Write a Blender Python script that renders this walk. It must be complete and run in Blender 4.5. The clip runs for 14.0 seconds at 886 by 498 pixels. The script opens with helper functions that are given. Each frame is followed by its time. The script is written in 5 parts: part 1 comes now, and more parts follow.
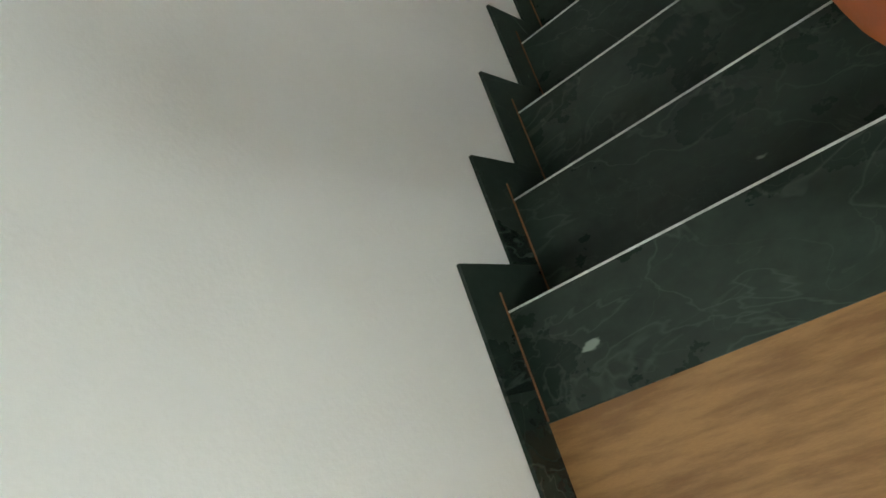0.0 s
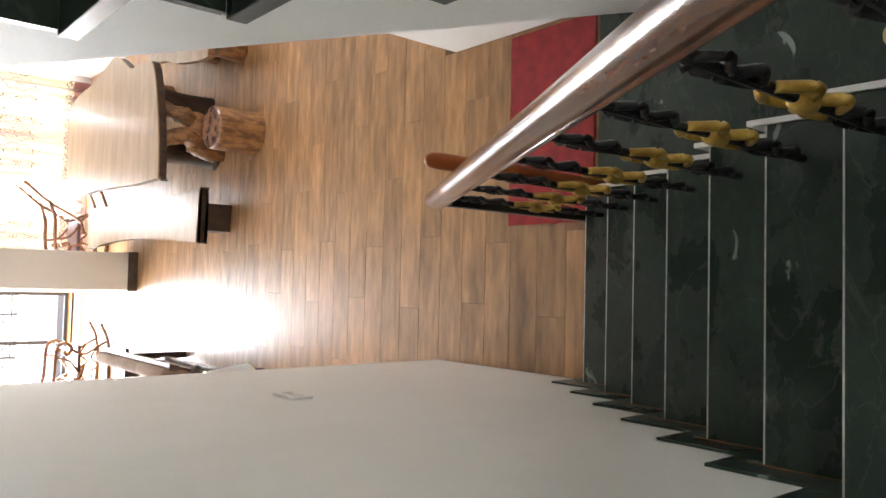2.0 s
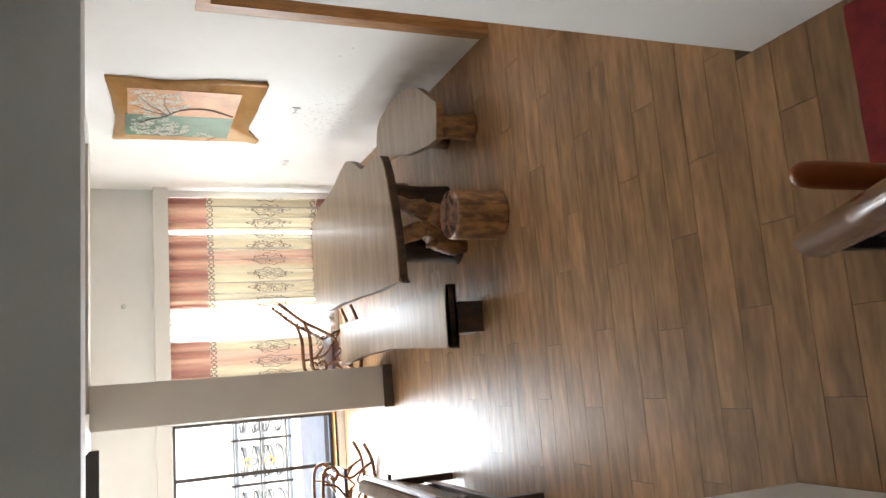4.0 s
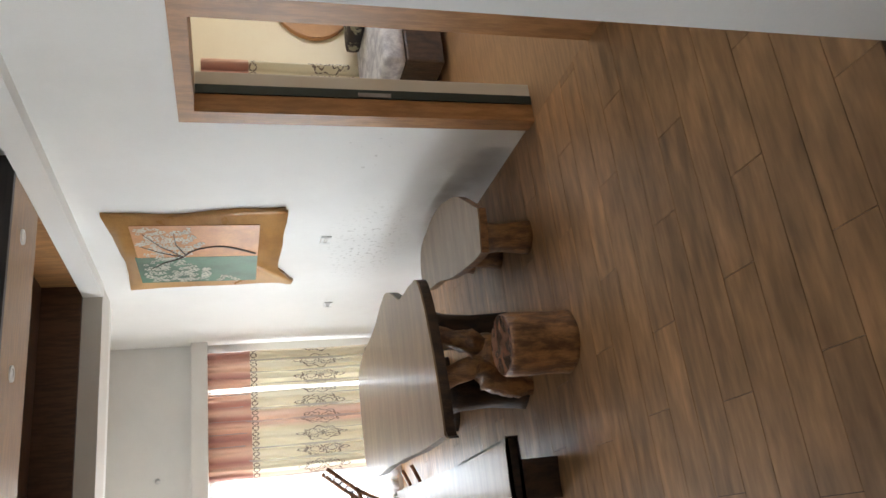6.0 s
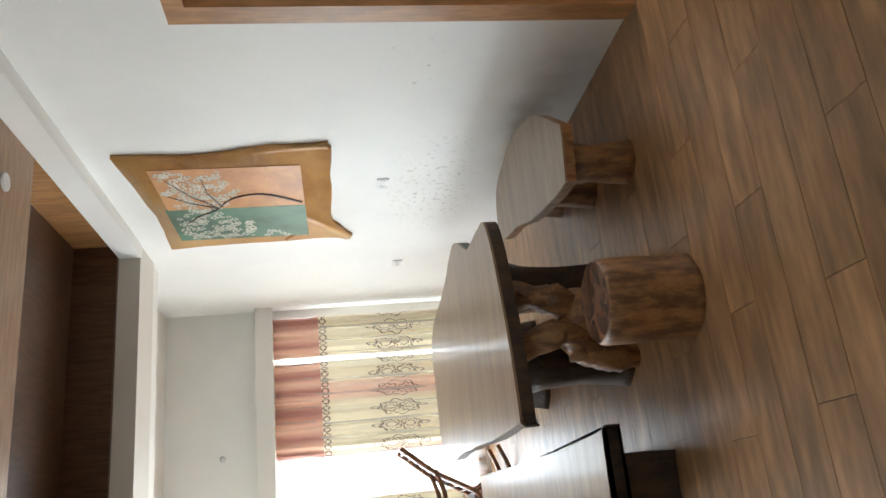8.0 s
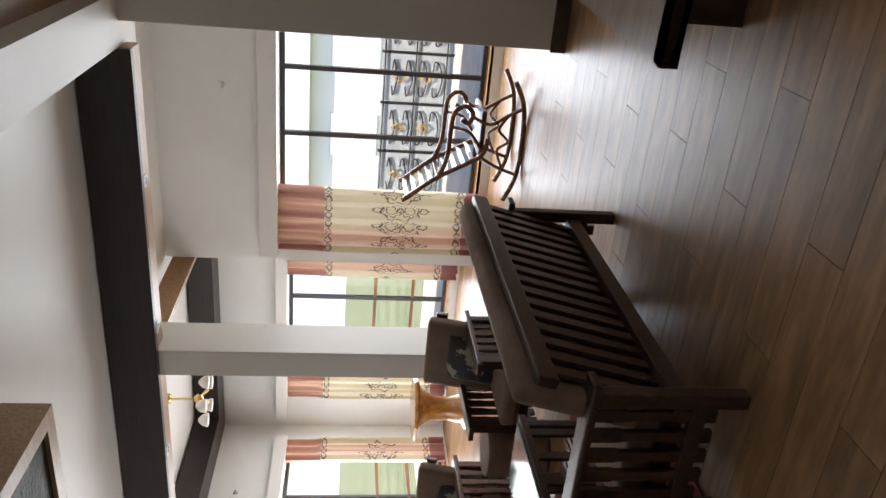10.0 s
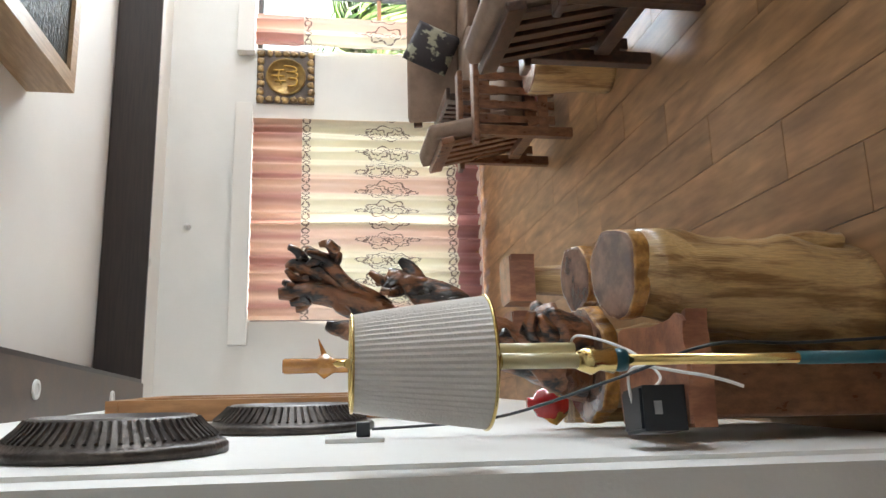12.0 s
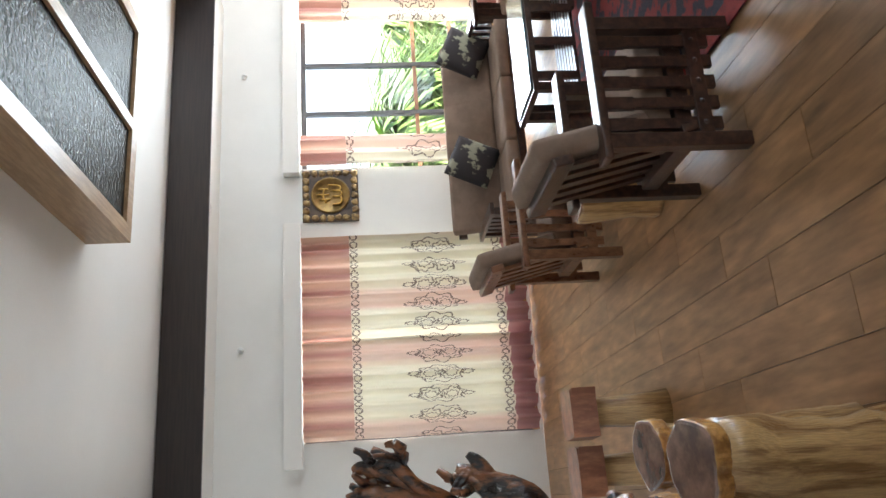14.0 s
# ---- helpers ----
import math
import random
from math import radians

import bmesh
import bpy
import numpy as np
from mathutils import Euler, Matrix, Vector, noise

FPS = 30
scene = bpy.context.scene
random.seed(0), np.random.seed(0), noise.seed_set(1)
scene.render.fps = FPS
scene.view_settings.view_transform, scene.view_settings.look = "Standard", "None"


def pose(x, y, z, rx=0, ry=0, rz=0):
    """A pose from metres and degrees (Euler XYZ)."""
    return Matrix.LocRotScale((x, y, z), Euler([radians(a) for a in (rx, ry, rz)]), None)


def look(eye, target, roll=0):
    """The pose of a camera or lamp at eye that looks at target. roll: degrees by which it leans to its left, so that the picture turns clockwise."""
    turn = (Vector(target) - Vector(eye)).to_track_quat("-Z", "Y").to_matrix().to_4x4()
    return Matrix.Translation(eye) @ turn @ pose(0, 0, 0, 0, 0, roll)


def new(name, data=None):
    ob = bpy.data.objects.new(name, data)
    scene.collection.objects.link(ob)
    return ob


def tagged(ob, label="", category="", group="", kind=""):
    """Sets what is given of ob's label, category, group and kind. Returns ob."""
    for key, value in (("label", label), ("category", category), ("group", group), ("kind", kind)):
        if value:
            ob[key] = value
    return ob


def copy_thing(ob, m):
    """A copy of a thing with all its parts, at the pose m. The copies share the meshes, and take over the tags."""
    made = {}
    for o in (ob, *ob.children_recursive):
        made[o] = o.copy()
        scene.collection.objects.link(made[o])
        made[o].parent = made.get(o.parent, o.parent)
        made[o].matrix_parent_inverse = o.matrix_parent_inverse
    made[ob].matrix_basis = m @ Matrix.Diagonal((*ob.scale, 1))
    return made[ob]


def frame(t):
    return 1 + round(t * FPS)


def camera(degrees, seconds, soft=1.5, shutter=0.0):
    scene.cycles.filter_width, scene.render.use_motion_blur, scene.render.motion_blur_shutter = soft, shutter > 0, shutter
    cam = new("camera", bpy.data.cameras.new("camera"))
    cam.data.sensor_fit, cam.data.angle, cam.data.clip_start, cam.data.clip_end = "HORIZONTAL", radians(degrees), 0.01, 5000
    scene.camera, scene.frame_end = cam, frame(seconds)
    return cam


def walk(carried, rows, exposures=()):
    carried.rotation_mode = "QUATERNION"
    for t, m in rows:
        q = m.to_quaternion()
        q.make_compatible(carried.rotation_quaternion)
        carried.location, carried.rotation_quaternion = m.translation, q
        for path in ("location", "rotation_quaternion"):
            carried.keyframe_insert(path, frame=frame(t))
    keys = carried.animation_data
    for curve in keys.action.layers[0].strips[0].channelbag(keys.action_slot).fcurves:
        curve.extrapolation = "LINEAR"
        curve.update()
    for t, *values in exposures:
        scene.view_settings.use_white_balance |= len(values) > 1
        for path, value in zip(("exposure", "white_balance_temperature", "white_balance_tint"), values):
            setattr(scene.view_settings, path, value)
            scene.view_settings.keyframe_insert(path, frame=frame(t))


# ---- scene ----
cam = camera(59.7, 14.0)
PATH = [
    (0, (0.865, -2.818, 3.151), (-0.266, -2.231, 1.609), -87.9),
    (0.5, (0.855, -2.781, 3.189), (0.107, -1.660, 1.711), -89.7),
    (1, (0.681, -2.708, 3.076), (0.513, -1.352, 1.617), -88.9),
    (1.5, (0.558, -2.656, 3.048), (0.560, -1.209, 1.667), -86.8),
    (2, (0.460, -2.411, 3.040), (0.550, -0.887, 1.749), -86.4),
    (2.5, (0.377, -2.134, 3.046), (0.578, -0.471, 1.953), -86.7),
    (2.7, (0.406, -2.026, 3.005), (0.649, -0.316, 1.994), -87.3),
    (4.8, (0.617, -0.934, 2.271), (1.028, 0.912, 1.618), -90.6),
    (5, (0.644, -0.817, 2.189), (1.113, 1.026, 1.569), -90.1),
    (5.5, (0.676, -0.592, 2.065), (1.288, 1.228, 1.503), -90.5),
    (6, (0.699, -0.319, 1.905), (1.411, 1.469, 1.363), -91.1),
    (6.5, (0.756, -0.076, 1.791), (1.583, 1.693, 1.361), -91.5),
    (7, (0.742, 0.187, 1.635), (1.618, 1.950, 1.279), -92.7),
    (9.3, (1.203, 1.214, 1.450), (1.032, 3.193, 1.216), -90.3),
    (9.5, (1.200, 1.263, 1.451), (0.841, 3.217, 1.213), -89.6),
    (10, (1.277, 1.326, 1.450), (0.420, 3.115, 1.196), -88.0),
    (10.5, (1.310, 1.301, 1.455), (0.055, 2.832, 1.170), -89.7),
    (11, (1.306, 1.247, 1.424), (-0.283, 2.431, 1.151), -90.3),
    (11.5, (1.289, 1.248, 1.452), (-0.531, 2.027, 1.168), -88.5),
    (12, (1.285, 1.289, 1.437), (-0.644, 1.720, 1.137), -89.5),
    (12.5, (1.256, 1.307, 1.440), (-0.677, 1.714, 1.127), -89.6),
    (13, (1.278, 1.417, 1.456), (-0.660, 1.829, 1.186), -89.5),
    (13.5, (1.313, 1.548, 1.447), (-0.640, 1.916, 1.223), -90.4),
    (14, (1.334, 1.609, 1.477), (-0.558, 2.230, 1.286), -92.3),
]
walk(cam, [(t, look(eye, target, roll)) for t, eye, target, roll in PATH],
     exposures=[(0.0, 4.0, 7500, 14), (0.5, 4.9, 7200, 15), (1.0, 4.7, 7000, 14), (1.5, 4.3, 7200, 16), (2.7, 4.0, 7700, 20), (4.8, 2.5, 7200, 14), (6.5, 2.6, 7100, 15), (7.2, 2.7, 7100, 14), (9.3, 1.9, 7000, 10),
                (10.5, 0.9, 7700, 26), (11.0, 1.25, 7900, 28), (11.5, 2.0, 7200, 20), (12.0, 2.9, 6900, 13), (12.5, 3.0, 6800, 13), (13.5, 2.9, 6600, 12), (14.0, 2.6, 6600, 12)])

# ---- world and sun ----
world = bpy.data.worlds.new("sky_world")
scene.world = world
world.use_nodes = True
wn = world.node_tree.nodes
sky = wn.new("ShaderNodeTexSky")
sky.sky_type, sky.sun_disc = "NISHITA", False
sky.sun_elevation, sky.sun_rotation = radians(61), radians(179)
world.node_tree.links.new(sky.outputs[0], wn["Background"].inputs[0])
wn["Background"].inputs[1].default_value = 0.15
sun = new("sun", bpy.data.lights.new("sun", "SUN"))
sun.data.energy, sun.data.angle, sun.data.color = 4.0, radians(0.6), (1.0, 0.95, 0.87)
sun.matrix_world = look((0.5, -27.7, 50), (0, 0, 0))


def window_light(name, m, w, h, watts, color=(0.74, 0.88, 1.0)):
    """Area lamp standing in for sky light in a window or an added opening."""
    ob = new(name, bpy.data.lights.new(name, "AREA"))
    ob.data.shape, ob.data.size, ob.data.size_y, ob.data.energy, ob.data.color = "RECTANGLE", w, h, watts, color
    ob.matrix_world = m
    return ob


# fill lamp added out of view to brighten the stair well
window_light("stair_fill_light", look((1.97, -3.5, 3.5), (0.0, -3.3, 2.9)), 0.36, 0.36, 2.2, (0.80, 0.97, 1.0))
# bedroom fill lamp, added in an unseen opening to lift the room
window_light("bedroom_fill_light", look((7.45, 3.6, 1.5), (5.0, 3.8, 1.0)), 2.0, 1.4, 13.0, (0.88, 0.94, 1.0))
SKY_W = 11.0   # watts of sky light per square metre of window
# the last two stand behind nets and closed curtains
for wx, wy, ww, wtx, wty, share in ((-1.015, 8.78, 2.3, -1.015, 0.0, 1.0), (-4.0, 9.98, 2.0, -4.0, 0.0, 1.0), (-5.65, 5.74, 1.9, 0.0, 5.74, 1.0),
                                    (-5.65, 8.53, 1.8, 0.0, 8.53, 1.0), (1.84, 8.78, 2.3, 1.84, 0.0, 0.5), (-5.65, 3.07, 1.7, 0.0, 3.07, 0.45)):
    window_light("window_sky_light", look((wx, wy, 1.12), (wtx, wty, 1.12)), ww, 1.85, SKY_W * share * ww * 1.85)


# ---- materials ----
def mat(name, color, rough=0.5, color2=None, scale=8.0, stretch=(1, 1, 1), bump=0.0, bump_scale=60.0, metal=0.0,
        fine=0.25, spec=0.5, coat=0.0, contrast=(0.35, 0.65), per_object=0.0, island=False, detail=6.0):
    """Base colour mixed from two tones by stretched noise, with fine grain, bump and roughness variation."""
    m = bpy.data.materials.new(name)
    m.use_nodes = True
    nt = m.node_tree
    b = nt.nodes["Principled BSDF"]
    L = nt.links.new
    tc = nt.nodes.new("ShaderNodeTexCoord")
    mp = nt.nodes.new("ShaderNodeMapping")
    mp.inputs["Scale"].default_value = stretch
    L(tc.outputs["Object"], mp.inputs[0])
    vec = mp.outputs[0]
    if per_object or island:
        rnd = nt.nodes.new("ShaderNodeNewGeometry" if island else "ShaderNodeObjectInfo")
        ro = rnd.outputs["Random Per Island"] if island else rnd.outputs["Random"]
        add = nt.nodes.new("ShaderNodeVectorMath")
        mul = nt.nodes.new("ShaderNodeMath")
        mul.operation, mul.inputs[1].default_value = "MULTIPLY", 37.0
        L(ro, mul.inputs[0])
        L(vec, add.inputs[0])
        L(mul.outputs[0], add.inputs[1])
        vec = add.outputs[0]
    n1 = nt.nodes.new("ShaderNodeTexNoise")
    n1.inputs["Scale"].default_value, n1.inputs["Detail"].default_value = scale, detail
    n1.inputs["Roughness"].default_value = 0.6
    L(vec, n1.inputs["Vector"])
    c2 = color2 or tuple(c * 0.8 for c in color)
    tone = nt.nodes.new("ShaderNodeMapRange")
    tone.interpolation_type = "SMOOTHSTEP"
    tone.inputs[1].default_value, tone.inputs[2].default_value = contrast
    L(n1.outputs["Fac"], tone.inputs[0])
    ramp = nt.nodes.new("ShaderNodeMix")
    ramp.data_type = "RGBA"
    ramp.inputs[6].default_value, ramp.inputs[7].default_value = (*c2, 1), (*color, 1)
    L(tone.outputs[0], ramp.inputs[0])
    n2 = nt.nodes.new("ShaderNodeTexNoise")
    n2.inputs["Scale"].default_value, n2.inputs["Detail"].default_value = bump_scale, 4.0
    L(vec, n2.inputs["Vector"])
    mr = nt.nodes.new("ShaderNodeMapRange")
    mr.inputs[3].default_value, mr.inputs[4].default_value = 1.0 - fine, 1.0 + fine
    L(n2.outputs["Fac"], mr.inputs[0])
    shade = nt.nodes.new("ShaderNodeMix")
    shade.data_type, shade.blend_type, shade.inputs[0].default_value = "RGBA", "MULTIPLY", 1.0
    L(ramp.outputs[2], shade.inputs[6])
    val = mr.outputs[0]
    if per_object or island:
        pm = nt.nodes.new("ShaderNodeMapRange")
        k = per_object or 0.3
        pm.inputs[3].default_value, pm.inputs[4].default_value = 1.0 - k, 1.0 + k
        L(ro, pm.inputs[0])
        mm = nt.nodes.new("ShaderNodeMath")
        mm.operation = "MULTIPLY"
        L(val, mm.inputs[0])
        L(pm.outputs[0], mm.inputs[1])
        val = mm.outputs[0]
    L(val, shade.inputs[7])
    L(shade.outputs[2], b.inputs["Base Color"])
    rr = nt.nodes.new("ShaderNodeMapRange")
    rr.inputs[3].default_value, rr.inputs[4].default_value = max(0.02, rough - 0.1), min(1, rough + 0.1)
    L(n1.outputs["Fac"], rr.inputs[0])
    L(rr.outputs[0], b.inputs["Roughness"])
    b.inputs["Metallic"].default_value = metal
    b.inputs["Specular IOR Level"].default_value = spec
    b.inputs["Coat Weight"].default_value = coat
    b.inputs["Coat Roughness"].default_value = 0.12
    if bump:
        bp = nt.nodes.new("ShaderNodeBump")
        bp.inputs["Strength"].default_value, bp.inputs["Distance"].default_value = bump, 0.01
        L(n2.outputs["Fac"], bp.inputs["Height"])
        L(bp.outputs[0], b.inputs["Normal"])
    return m


M_wall = mat("wall_paint", (0.80, 0.79, 0.76), 0.6, (0.76, 0.75, 0.72), 1.5, bump=0.08, bump_scale=90, fine=0.02)
def stained_wall():
    """White paint with grey scuffs round the seats and damp blotches near the floor."""
    m = mat("scuffed_wall_paint", (0.80, 0.79, 0.76), 0.6, (0.76, 0.75, 0.72), 1.5, bump=0.08, bump_scale=90, fine=0.02)
    nt = m.node_tree
    L = nt.links.new
    b = nt.nodes["Principled BSDF"]
    src = b.inputs["Base Color"].links[0].from_socket
    tc = nt.nodes.new("ShaderNodeTexCoord")
    mask = None
    for cy, cz, ry, rz, sc, lo, hi, amt in ((5.7, 0.75, 1.0, 0.40, 26.0, 0.57, 0.66, 0.5), (4.6, 0.25, 1.0, 0.32, 3.0, 0.40, 0.62, 0.40), (4.1, 1.0, 0.7, 0.3, 18.0, 0.66, 0.72, 0.4)):
        sub = nt.nodes.new("ShaderNodeVectorMath")
        sub.operation, sub.inputs[1].default_value = "SUBTRACT", (3.15, cy, cz)
        L(tc.outputs["Object"], sub.inputs[0])
        div = nt.nodes.new("ShaderNodeVectorMath")
        div.operation, div.inputs[1].default_value = "DIVIDE", (1.0, ry, rz)
        L(sub.outputs[0], div.inputs[0])
        ln = nt.nodes.new("ShaderNodeVectorMath")
        ln.operation = "LENGTH"
        L(div.outputs[0], ln.inputs[0])
        fall = nt.nodes.new("ShaderNodeMapRange")
        fall.inputs[1].default_value, fall.inputs[2].default_value, fall.inputs[3].default_value, fall.inputs[4].default_value = 0.3, 1.0, amt, 0.0
        L(ln.outputs["Value"], fall.inputs[0])
        nz = nt.nodes.new("ShaderNodeTexNoise")
        nz.inputs["Scale"].default_value, nz.inputs["Detail"].default_value = sc, 5.0
        L(tc.outputs["Object"], nz.inputs["Vector"])
        th = nt.nodes.new("ShaderNodeMapRange")
        th.inputs[1].default_value, th.inputs[2].default_value = lo, hi
        L(nz.outputs["Fac"], th.inputs[0])
        mu = nt.nodes.new("ShaderNodeMath")
        mu.operation = "MULTIPLY"
        L(fall.outputs[0], mu.inputs[0])
        L(th.outputs[0], mu.inputs[1])
        if mask is None:
            mask = mu.outputs[0]
        else:
            mx = nt.nodes.new("ShaderNodeMath")
            mx.operation = "MAXIMUM"
            L(mask, mx.inputs[0])
            L(mu.outputs[0], mx.inputs[1])
            mask = mx.outputs[0]
    mixer = nt.nodes.new("ShaderNodeMix")
    mixer.data_type = "RGBA"
    L(mask, mixer.inputs[0])
    L(src, mixer.inputs[6])
    mixer.inputs[7].default_value = (0.30, 0.27, 0.23, 1)
    L(mixer.outputs[2], b.inputs["Base Color"])
    return m


M_wall_stain = stained_wall()
M_ceil = mat("ceiling_paint", (0.80, 0.78, 0.74), 0.45, (0.77, 0.75, 0.71), 1.2, bump=0.05, bump_scale=50, fine=0.02)
M_cream = mat("column_paint", (0.66, 0.62, 0.56), 0.45, (0.62, 0.58, 0.52), 1.2, bump=0.05, fine=0.02)
def blotch(nt, vec, stretch, scale, lo, hi):
    """A soft factor between lo and hi from stretched noise."""
    mp = nt.nodes.new("ShaderNodeMapping")
    mp.inputs["Scale"].default_value = stretch
    nt.links.new(vec, mp.inputs[0])
    nz = nt.nodes.new("ShaderNodeTexNoise")
    nz.inputs["Scale"].default_value, nz.inputs["Detail"].default_value = scale, 2.0
    nt.links.new(mp.outputs[0], nz.inputs["Vector"])
    mr = nt.nodes.new("ShaderNodeMapRange")
    mr.inputs[1].default_value, mr.inputs[2].default_value, mr.inputs[3].default_value, mr.inputs[4].default_value = 0.25, 0.75, lo, hi
    nt.links.new(nz.outputs["Fac"], mr.inputs[0])
    return mr.outputs[0]


def plank_mat(name, island):
    """Printed wood planks: soft blotches along the board, fine grain, each board a little different."""
    m = mat(name, (0.325, 0.178, 0.085), 0.30, (0.324, 0.177, 0.0845), 3.0, (1.0, 2.0, 1.0), 0.03, 40, fine=0.05, per_object=0 if island else 0.12, island=island, contrast=(0.3, 0.7), detail=4.0)
    nt = m.node_tree
    L = nt.links.new
    b = nt.nodes["Principled BSDF"]
    src = b.inputs["Base Color"].links[0].from_socket
    vec = nt.nodes["Noise Texture"].inputs["Vector"].links[0].from_socket
    mp = nt.nodes.new("ShaderNodeMapping")
    mp.inputs["Scale"].default_value = (2.5, 26.0, 26.0)
    L(vec, mp.inputs[0])
    nz = nt.nodes.new("ShaderNodeTexNoise")
    nz.inputs["Scale"].default_value, nz.inputs["Detail"].default_value = 1.4, 3.0
    L(mp.outputs[0], nz.inputs["Vector"])
    mr = nt.nodes.new("ShaderNodeMapRange")
    mr.inputs[1].default_value, mr.inputs[2].default_value, mr.inputs[3].default_value, mr.inputs[4].default_value = 0.25, 0.75, 0.95, 1.05
    L(nz.outputs["Fac"], mr.inputs[0])
    cur = src
    for fac in (mr.outputs[0], blotch(nt, vec, (2.2, 6.0, 6.0), 1.0, 0.66, 1.34), blotch(nt, vec, (6.0, 12.0, 12.0), 1.0, 0.76, 1.24)):
        mx = nt.nodes.new("ShaderNodeMix")
        mx.data_type, mx.blend_type, mx.inputs[0].default_value = "RGBA", "MULTIPLY", 1.0
        L(cur, mx.inputs[6])
        L(fac, mx.inputs[7])
        cur = mx.outputs[2]
    L(cur, b.inputs["Base Color"])
    b.inputs["Roughness"].default_value = 0.38
    b.inputs["Specular IOR Level"].default_value = 0.38
    for l in list(b.inputs["Roughness"].links):
        nt.links.remove(l)
    return m


M_plank = plank_mat("wood_look_plank", False)
M_plank_rest = plank_mat("wood_look_plank_rest", True)
M_grout = mat("dark_joint", (0.11, 0.07, 0.042), 0.9, fine=0.2)
def marble_mat():
    """Dark green marble: cloudy ground, thin pale veins and a few white patches."""
    m = mat("green_marble", (0.034, 0.053, 0.042), 0.28, (0.014, 0.024, 0.019), 2.2, (1, 1.5, 1), 0.03, 30, fine=0.35, per_object=0.2, contrast=(0.3, 0.75), detail=10, spec=0.3)
    nt = m.node_tree
    L = nt.links.new
    b = nt.nodes["Principled BSDF"]
    src = b.inputs["Base Color"].links[0].from_socket
    vec = nt.nodes["Noise Texture"].inputs["Vector"].links[0].from_socket
    cur = src
    for sc, mid, wid, amt, colr in ((2.6, 0.5, 0.010, 0.22, (0.14, 0.18, 0.15)), (5.5, 0.47, 0.008, 0.12, (0.13, 0.17, 0.14)), (5.0, 0.68, 0.03, 0.8, (0.30, 0.36, 0.31))):
        nz = nt.nodes.new("ShaderNodeTexNoise")
        nz.inputs["Scale"].default_value, nz.inputs["Detail"].default_value, nz.inputs["Distortion"].default_value = sc, 4.0, 0.8
        L(vec, nz.inputs["Vector"])
        d = nt.nodes.new("ShaderNodeMath")
        d.operation, d.inputs[1].default_value = "SUBTRACT", mid
        L(nz.outputs["Fac"], d.inputs[0])
        a = nt.nodes.new("ShaderNodeMath")
        a.operation = "ABSOLUTE" if mid < 0.6 else "MULTIPLY"
        a.inputs[1].default_value = 1.0
        L(d.outputs[0], a.inputs[0])
        r = nt.nodes.new("ShaderNodeMapRange")
        lo, hi = (amt, 0.0) if mid < 0.6 else (0.0, amt)
        r.inputs[1].default_value, r.inputs[2].default_value, r.inputs[3].default_value, r.inputs[4].default_value = 0.0, wid, lo, hi
        L(a.outputs[0], r.inputs[0])
        mx = nt.nodes.new("ShaderNodeMix")
        mx.data_type = "RGBA"
        L(r.outputs[0], mx.inputs[0])
        L(cur, mx.inputs[6])
        mx.inputs[7].default_value = (*colr, 1)
        cur = mx.outputs[2]
    L(cur, b.inputs["Base Color"])
    return m


M_marble = marble_mat()
M_marble_edge = mat("pale_nosing_edge", (0.72, 0.74, 0.72), 0.35, (0.5, 0.52, 0.5), 20, fine=0.2)
M_dark = mat("dark_fascia_wood", (0.028, 0.018, 0.016), 0.4, (0.016, 0.010, 0.010), 3, (1, 1, 22), 0.08, 60, fine=0.2)
M_board = mat("ceiling_board_wood", (0.38, 0.215, 0.105), 0.38, (0.26, 0.14, 0.065), 2.5, (2, 16, 16), 0.05, 50, fine=0.1)
M_recess = mat("recess_wood", (0.13, 0.065, 0.035), 0.4, (0.07, 0.035, 0.02), 2.5, (14, 2, 2), 0.05, 50, fine=0.15)
M_landing = mat("landing_plank", (0.40, 0.21, 0.085), 0.35, (0.24, 0.115, 0.045), 2.5, (2, 12, 12), 0.05, 50, fine=0.15)
M_railend = mat("rail_turn_wood", (0.36, 0.085, 0.020), 0.4, (0.27, 0.06, 0.015), 5, fine=0.1, spec=0.2, coat=0.05)
M_frame = mat("panel_frame_wood", (0.42, 0.27, 0.15), 0.35, (0.30, 0.18, 0.09), 3, (2, 18, 18), 0.05, 50, fine=0.1)
M_greenstrip = mat("dark_green_paint", (0.012, 0.030, 0.030), 0.4, fine=0.15)
M_door = mat("door_frame_wood", (0.44, 0.215, 0.085), 0.4, (0.29, 0.135, 0.05), 3, (9, 9, 1.6), 0.06, 50, fine=0.15)
M_sofa = mat("dark_stained_wood", (0.075, 0.035, 0.022), 0.32, (0.035, 0.017, 0.012), 5, (6, 6, 6), 0.08, 70, fine=0.25, coat=0.3)
# seat wood with light on the chairs put into its tone; also a stand foot
M_chairlight = mat("brown_and_lit_seat_wood", (0.22, 0.10, 0.05), 0.3, (0.12, 0.05, 0.025), 5, (6, 6, 3), 0.08, 70, fine=0.25, coat=0.3)
M_cushion = mat("brown_cushion_cloth", (0.27, 0.185, 0.135), 0.9, (0.21, 0.14, 0.10), 6, bump=0.35, bump_scale=260, fine=0.12)
M_pillow = mat("patterned_pillow", (0.34, 0.33, 0.24), 0.85, (0.035, 0.028, 0.03), 9, bump=0.3, bump_scale=200, contrast=(0.52, 0.58))
M_slab = mat("live_edge_slab", (0.38, 0.27, 0.17), 0.38, (0.21, 0.135, 0.078), 2.0, (1.0, 5.5, 4), 0.06, 24, fine=0.12, coat=0.1, contrast=(0.22, 0.78), detail=5.0)
